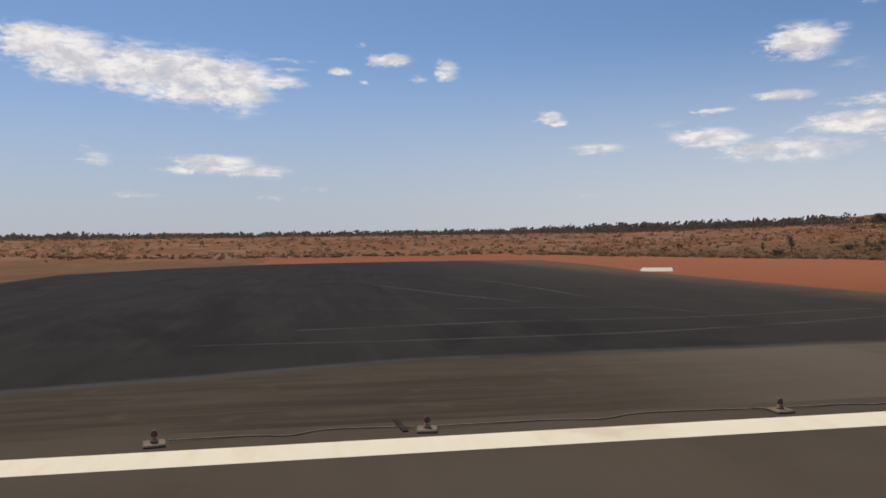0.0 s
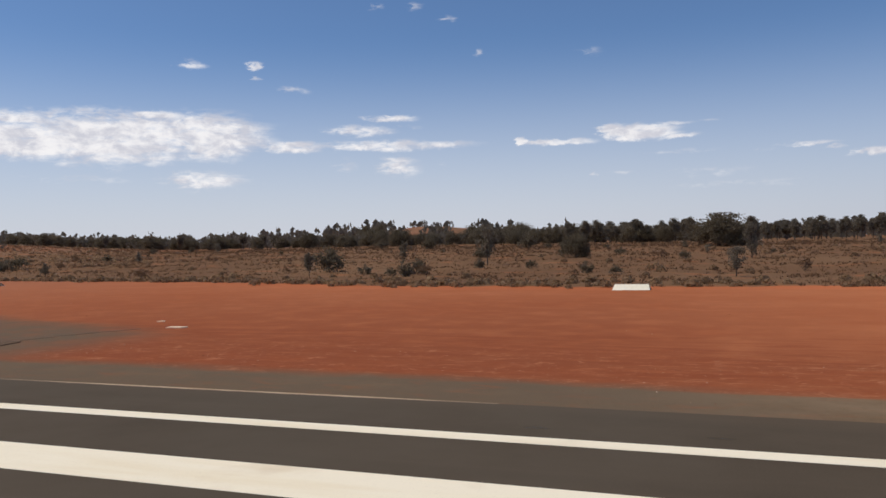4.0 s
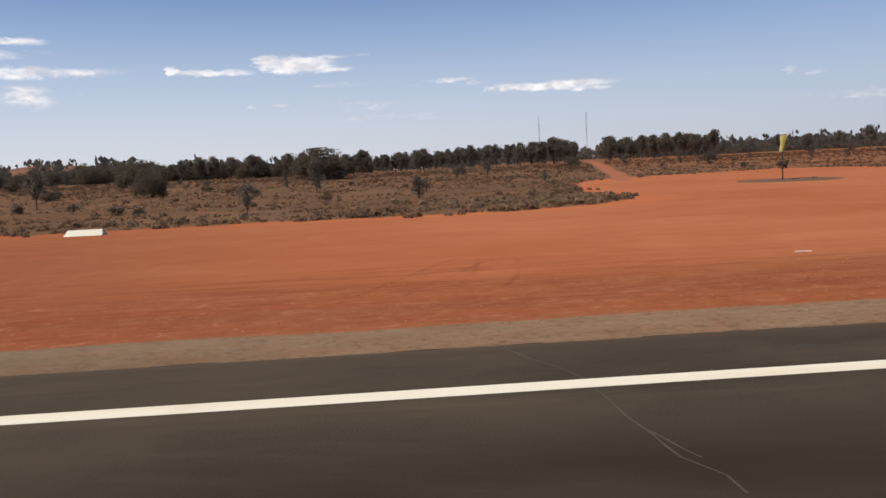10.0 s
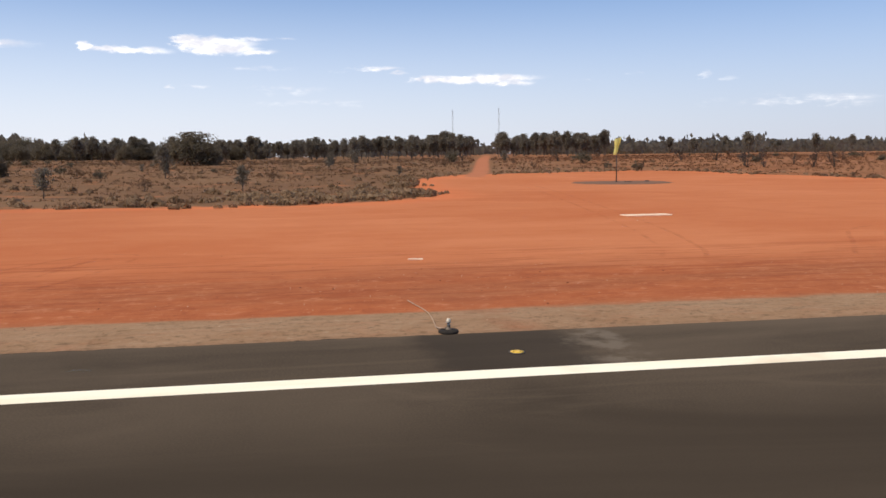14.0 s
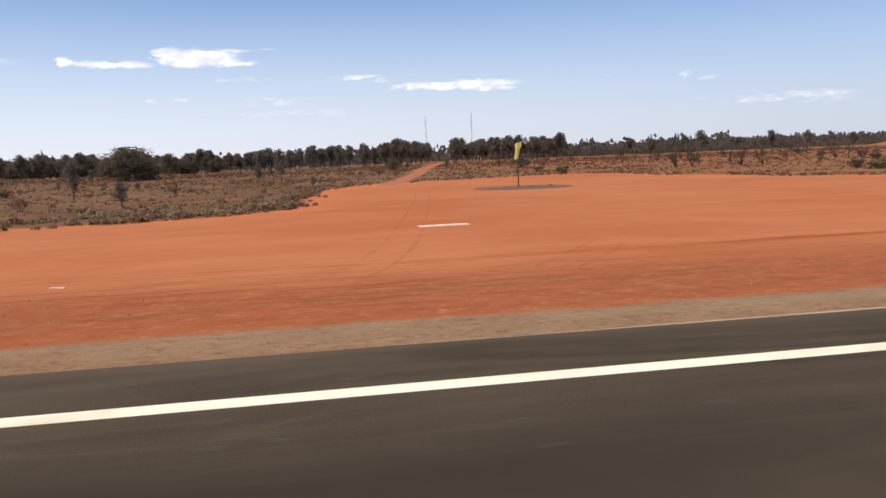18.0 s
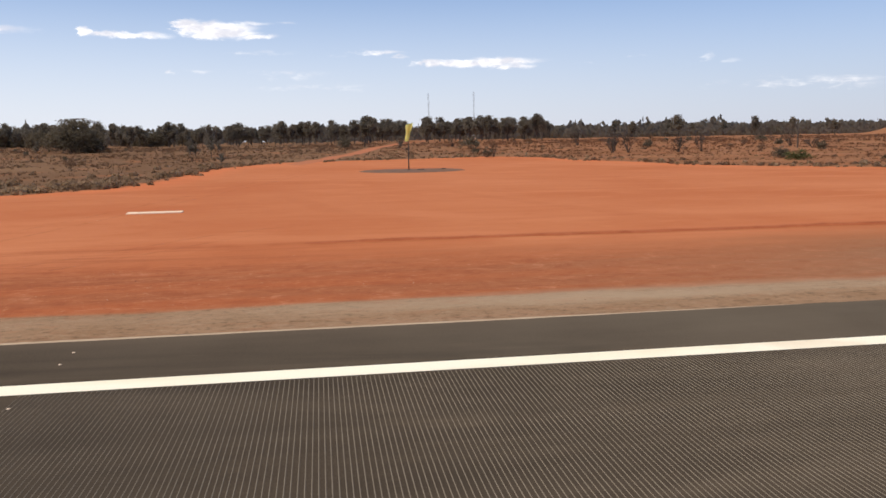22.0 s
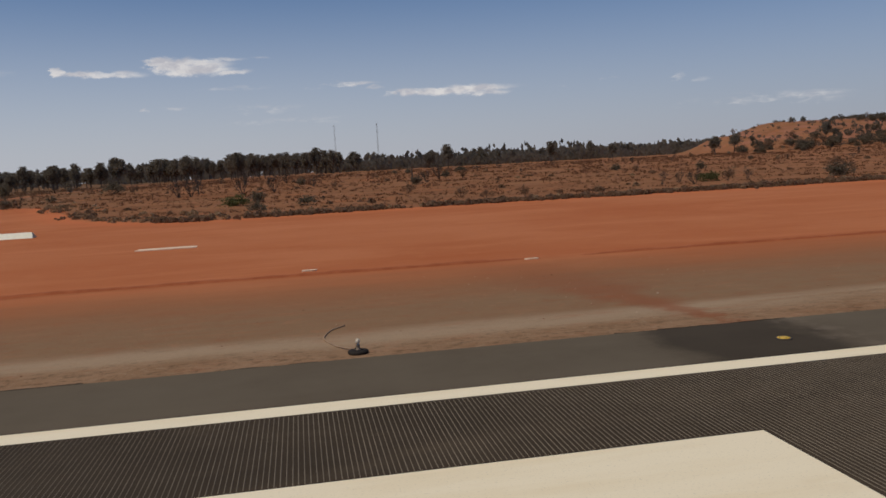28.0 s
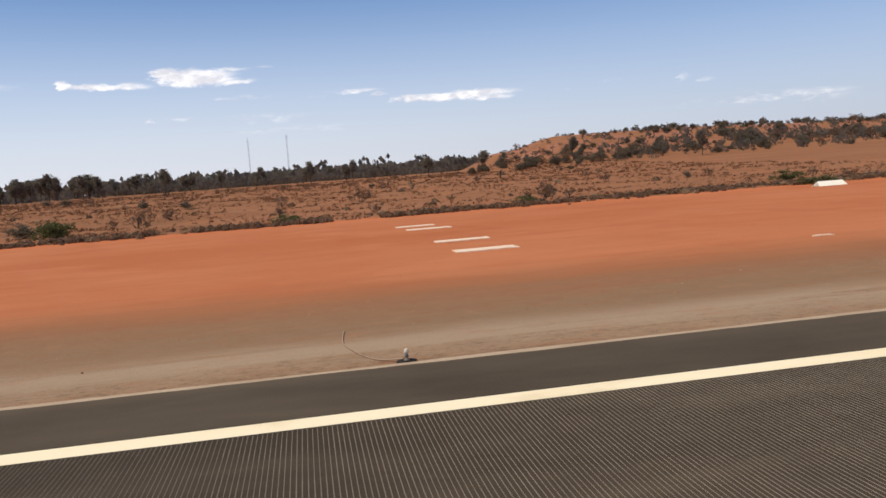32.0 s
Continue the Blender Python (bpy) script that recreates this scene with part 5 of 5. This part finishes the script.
        for _ in range(7 if kind == "bare" else 9):
            limb(rng, wv, wf, (rng.uniform(-0.06, 0.06), rng.uniform(-0.06, 0.06), -0.03), (rng.uniform(-0.8, 0.8), rng.uniform(-0.8, 0.8), 1), rng.uniform(0.34, 0.52), 0.03 if kind == "bare" else 0.013, 2, tips, 0.28, 0.75, 4, 0.35)
        centres = [p for p, _ in tips if p.z > 0.25]
        lv, lf = leaves(rng, centres, 3 if kind == "bare" else 7, 0.14, 0.06, -0.4, 0.9)
    top = max(v[2] for v in lv + wv)
    fit = lambda vs: [(x / top, y / top, z / top) for x, y, z in vs]
    trunk = mesh_from("trunk" if kind in ("oak", "column", "mulga") else "stem", fit(wv), wf, M_DEAD if kind in ("bare", "twiggy") else M_BARK)
    crown = mesh_from("crown", fit(lv), lf, mat)
    trunk.shade_smooth()
    wide = 2 * sorted(math.hypot(x, y) for x, y, _ in fit(lv))[int(len(lv) * 0.93)]
    return trunk, crown, wide


LABELS = {
    "oak": ("desert_oak", "slender desert oak with drooping grey-green foliage", "tree", "desert oaks"),
    "column": ("young_desert_oak", "young column-shaped desert oak standing in dry grass", "tree", "young desert oaks"),
    "mulga": ("mulga_tree", "broad dark mulga tree with low dense crown", "tree", "mulga trees"),
    "bush": ("shrub", "round dark grey-green shrub in dry grass", "shrub", "dark desert shrubs"),
    "green": ("green_shrub", "low olive-green shrub at the edge of red earth", "shrub", "olive-green shrubs"),
    "bare": ("bare_tree", "leafless dark many-stemmed dead small tree", "tree", "bare dead trees"),
    "twiggy": ("dry_shrub", "thin dry twiggy brown shrub in grass", "shrub", "dry twiggy shrubs"),
}
STOCK = {kind: [plant(kind, 100 + 7 * i + len(kind) * 31) for i in range(n)] for kind, n in
         (("oak", 6), ("column", 3), ("mulga", 4), ("bush", 4), ("green", 2), ("bare", 4), ("twiggy", 3))}
pick = random.Random(77)


def grow(kind, x, y, h, wid=None):
    """Sets one plant of that height and width on the ground."""
    trunk, crown, wide = pick.choice(STOCK[kind])
    name, label, category, group = LABELS[kind]
    ob = thing(name, (x, y, height(x, y) - 0.02), label, category, group)
    flat = (wid / (h * wide)) if wid else pick.uniform(0.85, 1.2)
    ob.scale = (h * flat, h * flat, h)
    ob.rotation_euler[2] = pick.uniform(0, 6.283)
    part_mesh("trunk" if kind in ("oak", "column", "mulga") else "stem", trunk, ob)
    part_mesh("crown", crown, ob)
    return ob


# kind, x, y, height, width
WEST_PLANTS = (
    ("bush", -61, 116.5, 4.8, 5.0), ("bush", -42.2, 109.7, 2.5, 2.6), ("bush", -153.7, 134, 2.8, 3.8), ("mulga", -91, 340, 8.4, 12), ("mulga", -157, 341, 9.0, 15),
    ("mulga", -112, 354, 9.4, 15), ("mulga", -66, 356, 9.0, 14), ("mulga", -106, 405, 11, 16), ("mulga", -203, 432, 12, 18), ("mulga", -118, 455, 12, 18),
    ("bush", -163, 139, 3.4, 5.2), ("bush", -157, 141, 3.2, 5.0), ("bush", -51, 170, 3.0, 4.2), ("column", -66, 160, 4.6, 2.2), ("bush", -117.3, 258.8, 4.1, 5.0),
    ("bush", -93.6, 246.6, 4.6, 5.3), ("column", -40.0, 137.5, 7.4, 3.4), ("bush", -57.1, 234.1, 5.0, 5.7), ("bush", -38.4, 95.6, 2.5, 2.1),
)
MIDDLE_PLANTS = (
    ("column", 5, 152, 6.8, 3.0), ("column", 40.6, 181, 7.5, 3.0), ("twiggy", -11, 155, 2.4, 2.9), ("twiggy", 25, 135, 2.4, 2.3), ("bush", 71, 231, 4.0, 4.0),
    ("column", 87, 233, 3.4, 2.4), ("column", 35.3, 186.7, 4.4, 1.7), ("mulga", -28.9, 164.0, 5.4, 6.8), ("mulga", -2.2, 234.8, 9.6, 15.3),
)
EAST_PLANTS = (
    ("bush", 103, 210, 3.3, 5.4), ("bare", 101, 225, 4.1, 3.8), ("bare", 98, 157, 2.2, 2.6), ("bare", 134.6, 216, 4.3, 4.3), ("bare", 145, 216, 3.2, 4.2),
    ("bare", 125, 163.5, 3.4, 4.2), ("bare", 127.6, 161, 4.3, 3.7), ("bare", 151.5, 188, 2.5, 3.2), ("bare", 137.5, 158.5, 3.9, 3.3), ("bare", 143.4, 160, 3.9, 3.9),
    ("green", 139, 118.5, 2.0, 4.0), ("bare", 175, 169.5, 2.5, 3.8), ("bush", 143, 93.7, 1.6, 2.2), ("bare", 128, 170, 3.8, 3.4), ("bush", 148.9, 109.8, 1.5, 2.9),
    ("bush", 96.4, 155.4, 2.2, 2.1),
)
DUNE_PLANTS = (
    ("bare", 181, 188, 3.7, 4.2), ("bare", 200.3, 100.6, 2.3, 2.2), ("green", 206.3, 108.3, 1.6, 3.6), ("bare", 211, 105.7, 2.3, 1.7), ("twiggy", 235.1, 119.8, 2.3, 2.5),
    ("green", 227.5, 91, 2.3, 4.2), ("twiggy", 263, 131.5, 2.6, 3.7), ("twiggy", 232.6, 114, 2.5, 2.6), ("bare", 198.6, 107, 2.1, 1.7), ("bare", 203, 110.5, 2.1, 1.4),
    ("twiggy", 280.6, 88, 2.6, 2.6), ("green", 277.7, 85.7, 1.1, 3.2), ("bush", 221.5, 100.3, 2.0, 3.3), ("oak", 353, 286, 7.3, 3.8), ("oak", 388, 255, 9.0, 3.4),
    ("oak", 205, 304.5, 9.3, 4.0), ("oak", 296, 268, 7.0, 4.0), ("oak", 322, 300, 7.5, 4.5), ("oak", 270, 300, 6.5, 3.4), ("green", 312, 90, 1.6, 4.0),
    ("green", 252, 84.5, 1.2, 3.0), ("green", 308, 78, 1.0, 4.4),
)


def build_trees():
    for kind, x, y, h, wid in WEST_PLANTS + MIDDLE_PLANTS + EAST_PLANTS + DUNE_PLANTS:
        grow(kind, x, y, h, wid)
    rng = random.Random(21)
    # desert oaks along the edge of the open country, either side of the track
    made = 0
    while made < 190:
        x, y = rng.uniform(-60, 185), rng.uniform(300, 420)
        y += 26 * noise.noise((x * 0.02, 0, 5)) + max(0, x - 120) * 0.35
        if x > 60 + 0.3 * y:
            continue
        if track_dist(x, y) < 5 or noise.noise((x * 0.05, y * 0.05, 9)) < -0.28:
            continue
        grow("oak", x, y, rng.uniform(7.5, 11.4) * (0.88 if x < 78 else 1.0))
        made += 1
    # lower dark scrub belt east of the oaks
    for _ in range(12):
        grow("oak", rng.uniform(170, 285), rng.uniform(330, 420), rng.uniform(6.5, 9.5))
    # mulga woodland
    made = 0
    while made < 150:
        x, y = rng.uniform(-430, 10), rng.uniform(305, 410)
        if noise.noise((x * 0.03, y * 0.03, 3)) < -0.3 or x > -40 and y < 300:
            continue
        grow("mulga", x, y, rng.uniform(5.0, 7.4))
        made += 1
    for _ in range(26):
        x, y = rng.uniform(-420, 0), rng.uniform(300, 420)
        grow("oak", x, y, rng.uniform(6.2, 8.6))
    # thin scatter over the open grass
    for _ in range(170):
        x, y = rng.uniform(-230, 330), 92 + 190 * rng.random() ** 1.3
        if scrub_depth(x, y) < 6 or track_dist(x, y) < 5:
            continue
        kind = rng.choice(("twiggy", "twiggy", "bush", "bush", "column") if x < 60 else ("twiggy", "twiggy", "bush", "bare"))
        grow(kind, x, y, rng.uniform(0.9, 2.3) if kind != "column" else rng.uniform(2.0, 4.0))
    # dark scrub on and under the dune
    for i in range(380):
        x = rng.uniform(300, 640)
        y = rng.gauss(280 + 0.12 * (x - 400), 13) if i < 190 else rng.uniform(318, 356) + 0.12 * (x - 400)
        if rng.random() > (x - 290) / (110 if i < 190 else 200):
            continue
        grow(rng.choice(("bush", "bush", "mulga", "twiggy")), x, y, rng.uniform(1.6, 3.4) * (1.5 if x > 420 and i < 190 else 0.9))
    for _ in range(60):
        x = rng.uniform(318, 400)
        grow(rng.choice(("bush", "twiggy", "bush", "oak")), x, rng.uniform(262, 306), rng.uniform(2.0, 4.2))
    # a dead trunk standing alone
    snag = thing("dead_trunk", (172, 170.8, height(172, 170.8)), "dead grey standing trunk stump in dry grass", "dead tree")
    v, f = [], []
    tube(v, f, [(0, 0, -0.05), (0.05, 0, 1.4), (0.0, 0.05, 2.8), (0.08, 0, 4.0)], [0.2, 0.17, 0.15, 0.09], 7)
    part_mesh("trunk", mesh_from("trunk", v, f, M_BARK), snag)
    v, f = [], []
    tube(v, f, [(0.02, 0, 2.7), (0.3, 0.05, 3.1), (0.42, 0.05, 3.5)], [0.07, 0.05, 0.02], 5)
    part_mesh("broken_branch", mesh_from("broken_branch", v, f, M_BARK), snag)


build_trees()


def build_far_woods():
    """Distant woodland, too far off to count."""
    rng = random.Random(31)
    npr = np.random.RandomState(4)
    spots = []
    for _ in range(1500):
        x = rng.uniform(-700, 1500)
        spots.append((x, rng.uniform(450, 1150), rng.uniform(8.5, 15.0) * (0.92 if x > 170 else 1.0), 1.1))
    for _ in range(1300):
        a, r = radians(rng.uniform(-122, -42)), 500 + 420 * rng.random() ** 1.3
        spots.append((r * math.sin(a), r * math.cos(a), (0.0195 * r - 4.4) * rng.uniform(0.65, 1.05), 1.8))
    # low scrub dotted over the rise behind the turning area
    for _ in range(420):
        a, r = radians(rng.uniform(-125, -48)), rng.uniform(225, 500)
        spots.append((r * math.sin(a), r * math.cos(a), rng.uniform(0.5, 1.5), 1.3))
    # belts of lower scrub and mulga
    for _ in range(150):
        x, y = rng.uniform(150, 440), rng.uniform(370, 450)
        if x > 40 + 0.3 * y:
            spots.append((x, y, rng.uniform(3.6, 5.6), 1.4))
    for _ in range(170):
        x, y = rng.uniform(-430, 0), rng.uniform(345, 430)
        spots.append((x, y, rng.uniform(5.2, 7.6), 1.4))
    for _ in range(900):
        x = rng.uniform(326, 640)
        spots.append((x, rng.uniform(262, 352) + 0.12 * (x - 400), rng.uniform(0.5, 1.5), 1.6))
    for _ in range(220):
        spots.append((rng.uniform(300, 640), rng.uniform(480, 720), rng.uniform(6.5, 9.5), 1.3))
    for _ in range(90):
        spots.append((rng.uniform(160, 310), rng.uniform(375, 470), rng.uniform(5.5, 8.5), 1.2))
    for _ in range(260):
        spots.append((rng.uniform(190, 520), rng.uniform(470, 640), rng.uniform(7.5, 10.5), 1.4))
    for _ in range(330):
        x = 340 + 300 * rng.random() ** 0.8
        spots.append((x, rng.gauss(290, 14) + 0.12 * (x - 400), rng.uniform(1.8, 4.6) * min(1.0, (x - 300) / 110), 1.5))
    for _ in range(260):
        x = rng.uniform(400, 1100)
        spots.append((x, rng.gauss(372, 30) + 0.12 * (x - 400), rng.uniform(2.0, 5.0), 1.2))
    # keep the far building in sight
    spots = [p for p in spots if not (abs(p[0] - 262 + (990 - p[1]) * 0.04) < 26 and 700 < p[1] < 990)]
    verts, faces = [], []
    for x, y, h, fat in spots:
        z = height(x, y)
        if z > 14 and h > 4:
            h *= 0.5
        k = 34
        r = np.sqrt(npr.rand(k))
        a = npr.rand(k) * 6.283
        up = 0.06 + 0.86 * npr.rand(k) * (1 - 0.35 * r * r)
        cx, cy, cz = x + 0.42 * fat * h * r * np.cos(a), y + 0.42 * fat * h * r * np.sin(a), z + h * up
        s = h * (0.09 + 0.08 * npr.rand(k))
        t = npr.rand(k) * 3.14
        for j in range(k):
            b = len(verts)
            ux, uy, sj = math.cos(t[j]), math.sin(t[j]), s[j]
            verts += [(cx[j] - ux * sj, cy[j] - uy * sj, cz[j] - sj * 0.3), (cx[j] + uy * sj * 0.3, cy[j], cz[j] - sj), (cx[j] + ux * sj, cy[j] + uy * sj, cz[j] + sj * 0.2), (cx[j], cy[j] + ux * sj * 0.3, cz[j] + sj)]
            faces.append((b, b + 1, b + 2, b + 3))
        b = len(verts)
        verts += [(x - 0.14, y, z - 0.1), (x + 0.14, y, z - 0.1), (x + 0.08, y, z + h * 0.6), (x - 0.08, y, z + h * 0.6)]
        faces.append((b, b + 1, b + 2, b + 3))
    tagged(new("far_woodland", mesh_from("far_woodland", verts, faces, M_OAK)), "dark distant woodland of oaks and mulga", "woodland", kind="stuff")


build_far_woods()


# ---- grass ----
def tufts(name, spots, blades, mat, label, lean=0.8):
    """Tussocks of pointed blades; spots are x, y, radius, height."""
    npr = np.random.RandomState(len(spots) % 1000)
    n, k = len(spots), blades
    sp = np.array(spots)
    z = np.array([height(x, y) for x, y in sp[:, :2]]) + 0.0
    a = npr.rand(n, k) * 6.283
    r0 = npr.rand(n, k) * 0.75
    tall = sp[:, 3:4] * (0.55 + 0.6 * npr.rand(n, k)) * (1.05 - 0.5 * r0)
    out = sp[:, 2:3]
    bx, by = sp[:, 0:1] + out * r0 * np.cos(a), sp[:, 1:2] + out * r0 * np.sin(a)
    tx, ty = bx + out * lean * 0.6 * np.cos(a) * (0.3 + r0), by + out * lean * 0.6 * np.sin(a) * (0.3 + r0)
    t = npr.rand(n, k) * 6.283
    wd = out * (0.16 + 0.12 * npr.rand(n, k))
    zz = np.broadcast_to(z[:, None], (n, k))
    v = np.stack([np.stack([bx - wd * np.cos(t), by - wd * np.sin(t), zz - 0.05], -1), np.stack([bx + wd * np.cos(t), by + wd * np.sin(t), zz - 0.05], -1), np.stack([tx, ty, zz + tall], -1)], 2).reshape(-1, 3)
    f = np.arange(n * k * 3).reshape(-1, 3)
    me = bpy.data.meshes.new(name)
    me.vertices.add(len(v))
    me.vertices.foreach_set("co", v.ravel())
    me.loops.add(f.size)
    me.loops.foreach_set("vertex_index", f.ravel().astype(np.int32))
    me.polygons.add(len(f))
    me.polygons.foreach_set("loop_start", np.arange(0, f.size, 3, dtype=np.int32))
    me.materials.append(mat)
    me.update(calc_edges=True)
    me.validate()
    tagged(new(name, me), label, "grass", kind="stuff")


def hummocks(name, spots, blades, mat, label):
    """Rounded prickly cushions; spots are x, y, radius, height."""
    npr = np.random.RandomState(7)
    sp = np.array(spots)
    n, k = len(spots), blades
    z = np.array([height(x, y) for x, y in sp[:, :2]])
    a, up = npr.rand(n, k) * 6.283, npr.rand(n, k) ** 0.8
    flat_ = np.sqrt(1 - (0.97 * up) ** 2)
    size = 0.75 + 0.4 * npr.rand(n, k)
    tip = np.stack([sp[:, 0:1] + sp[:, 2:3] * flat_ * np.cos(a) * size, sp[:, 1:2] + sp[:, 2:3] * flat_ * np.sin(a) * size, z[:, None] + sp[:, 3:4] * (0.05 + 0.95 * up) * size], -1)
    # small leafy patches lying roughly on the rounded surface
    wide = (sp[:, 2:3] * (0.16 + 0.14 * npr.rand(n, k)))[..., None]
    side = np.stack([-np.sin(a), np.cos(a), np.zeros((n, k))], -1) + 0.45 * npr.randn(n, k, 3)
    rise = np.stack([-up * np.cos(a), -up * np.sin(a), flat_], -1) + 0.45 * npr.randn(n, k, 3)
    v = np.stack([tip - side * wide, tip - rise * wide * 0.8, tip + side * wide, tip + rise * wide * 1.2], 2).reshape(-1, 3)
    faces = np.arange(len(v)).reshape(-1, 4)
    tagged(new(name, mesh_from(name, v.tolist(), faces.tolist(), mat)), label, "shrubs", kind="stuff")


def build_grass():
    rng = random.Random(41)
    straw, rusty, pale, low = [], [], [], []
    while len(straw) + len(rusty) < 30000:
        x = rng.uniform(-260, 360)
        y = 66 + 230 * rng.random() ** 1.7
        d = scrub_depth(x, y)
        if d < 0.3 or track_dist(x, y) < 2.6:
            continue
        if noise.noise((x * 0.12, y * 0.12, 1.0)) < -0.22:
            continue
        s = rng.uniform(0.6, 1.3) * (1 + max(0, y - 110) / 160)
        spot = (x, y, 0.36 * s, 0.30 * s)
        mix = (x - 40) / 80 + rng.uniform(-0.4, 0.4)
        (rusty if mix > 0.5 or x < -215 else straw).append(spot)
    # paler hummocks and low dark scrub crowd the edge of the cleared strip
    outline = SCRUB[1:-2]
    for a, b in zip(outline, outline[1:]):
        n = int(min(math.hypot(b[0] - a[0], b[1] - a[1]), 400) * 2.4)
        for _ in range(n):
            s = rng.random()
            x, y = a[0] + (b[0] - a[0]) * s, a[1] + (b[1] - a[1]) * s
            if x > 420:
                continue
            nx_, ny_ = -(b[1] - a[1]), b[0] - a[0]
            ln = math.hypot(nx_, ny_)
            off = rng.gauss(1.6, 1.7) if rng.random() < 0.6 else rng.uniform(0, 12)
            x, y = x + nx_ / ln * off, y + ny_ / ln * off
            if track_dist(x, y) < 3:
                continue
            if noise.noise((x * 0.13, y * 0.13, 8)) < -0.18:
                continue
            k = rng.uniform(0.55, 1.5)
            (pale if noise.noise((x * 0.2, y * 0.2, 4)) + rng.uniform(-0.3, 0.3) > 0.06 else low).append((x, y, 0.46 * k * (1 if x < 48 else 0.7), 0.38 * k * (1 if x < 48 else 0.75)))
    for _ in range(90):
        x, y = rng.uniform(22, 43), rng.uniform(74, 92)
        if scrub_depth(x, y) > 1:
            k = rng.uniform(0.7, 1.3)
            pale.append((x, y, 0.5 * k, 0.42 * k))
    for _ in range(480):
        x, y = rng.uniform(-220, 330), 74 + 150 * rng.random() ** 1.5
        if scrub_depth(x, y) > 3 and track_dist(x, y) > 4 and noise.noise((x * 0.06, y * 0.06, 8)) > -0.1:
            k = rng.uniform(0.5, 1.5)
            (pale if rng.random() < 0.25 else low).append((x, y, 0.5 * k, 0.45 * k))
    # the western rise, dotted with pale hummocks and dark scrub
    rise_pale, rise_dark = [], []
    while len(rise_pale) + len(rise_dark) < 5200:
        a, r = radians(rng.uniform(-122, -40)), 205 + 300 * rng.random() ** 1.4
        x, y = r * math.sin(a), r * math.cos(a)
        if scrub_depth(x, y) < 1:
            continue
        patch = noise.noise((x * 0.03, y * 0.03, 6))
        if rng.random() > 0.55 + 0.9 * patch:
            continue
        k = rng.uniform(0.5, 1.3)
        (rise_pale if rng.random() < 0.55 + patch * 0.6 else rise_dark).append((x, y, 0.75 * k, 0.5 * k))
    hummocks("rise_spinifex", rise_pale, 14, M_SPINIFEX, "pale spinifex dotted over a long red rise")
    hummocks("rise_scrub", rise_dark, 14, M_TWIG, "dark low scrub dotted over a long red rise")
    # dark grass crowding the edge of the cleared strip in the east
    for _ in range(2600):
        x = rng.uniform(128, 420)
        y = (84.3 if x < 180 else 82.0) + rng.gauss(0.4, 0.9) + 1.4 * noise.noise((x * 0.06, 2, 2))
        if scrub_depth(x, y) > -1.2 and noise.noise((x * 0.11, 7, 3)) > -0.35:
            k = rng.uniform(0.5, 1.2)
            low.append((x, y, 0.42 * k, 0.40 * k))
    tufts("dry_grass", straw, 8, M_GRASS, "straw-coloured dry grass tussocks")
    tufts("rusty_grass", rusty, 8, M_RUSTGRASS, "rust-coloured dry grass tussocks")
    hummocks("spinifex", pale, 64, M_SPINIFEX, "pale rounded spinifex hummocks along red earth")
    hummocks("low_scrub", [p for p in low if p[0] < 110], 64, M_LOWSCRUB, "low brown rounded scrub along the edge of red earth")
    hummocks("dark_scrub", [p for p in low if p[0] >= 110], 64, M_TWIG, "low dark scrub fringing the cleared red strip")


build_grass()


# ---- stones and clods ----
def build_stones():
    rng = random.Random(51)
    for name, mat, count, label in (("pale_pebbles", M_STONE, 1000, "pale pebbles scattered on red earth"), ("dark_clods", M_DARKSTONE, 1500, "dark clods scattered on red earth")):
        verts, faces = [], []
        for _ in range(count):
            x = rng.uniform(-60, 300)
            y = 19.6 + (50 * rng.random() ** 2 if rng.random() < 0.4 else rng.gauss(3.2, 2.2))
            if rng.random() < 0.25:
                c = rng.choice((36, 97, 157, 217))
                x, y = rng.gauss(c, 3), rng.gauss(26, 3)
            if y < 18.2 or (x > 60 and rng.random() < 0.6):
                continue
            z = height(x, y)
            r = rng.uniform(0.008, 0.022) * (1 + (rng.random() < 0.05) * 0.8)
            b = len(verts)
            turn = rng.uniform(0, 6.28)
            for k in range(5):
                a = turn + k * 1.2566
                q = r * rng.uniform(0.8, 1.3)
                verts.append((x + q * math.cos(a), y + q * math.sin(a), z - 0.01))
            for k in range(5):
                a = turn + k * 1.2566 + 0.3
                q = r * rng.uniform(0.45, 0.8)
                verts.append((x + q * math.cos(a), y + q * math.sin(a), z + r * rng.uniform(0.5, 0.9)))
            faces += [(b + k, b + (k + 1) % 5, b + 5 + (k + 1) % 5, b + 5 + k) for k in range(5)] + [tuple(range(b + 5, b + 10))]
        tagged(new(name, mesh_from(name, verts, faces, mat)), label, "stones", kind="stuff")


build_stones()
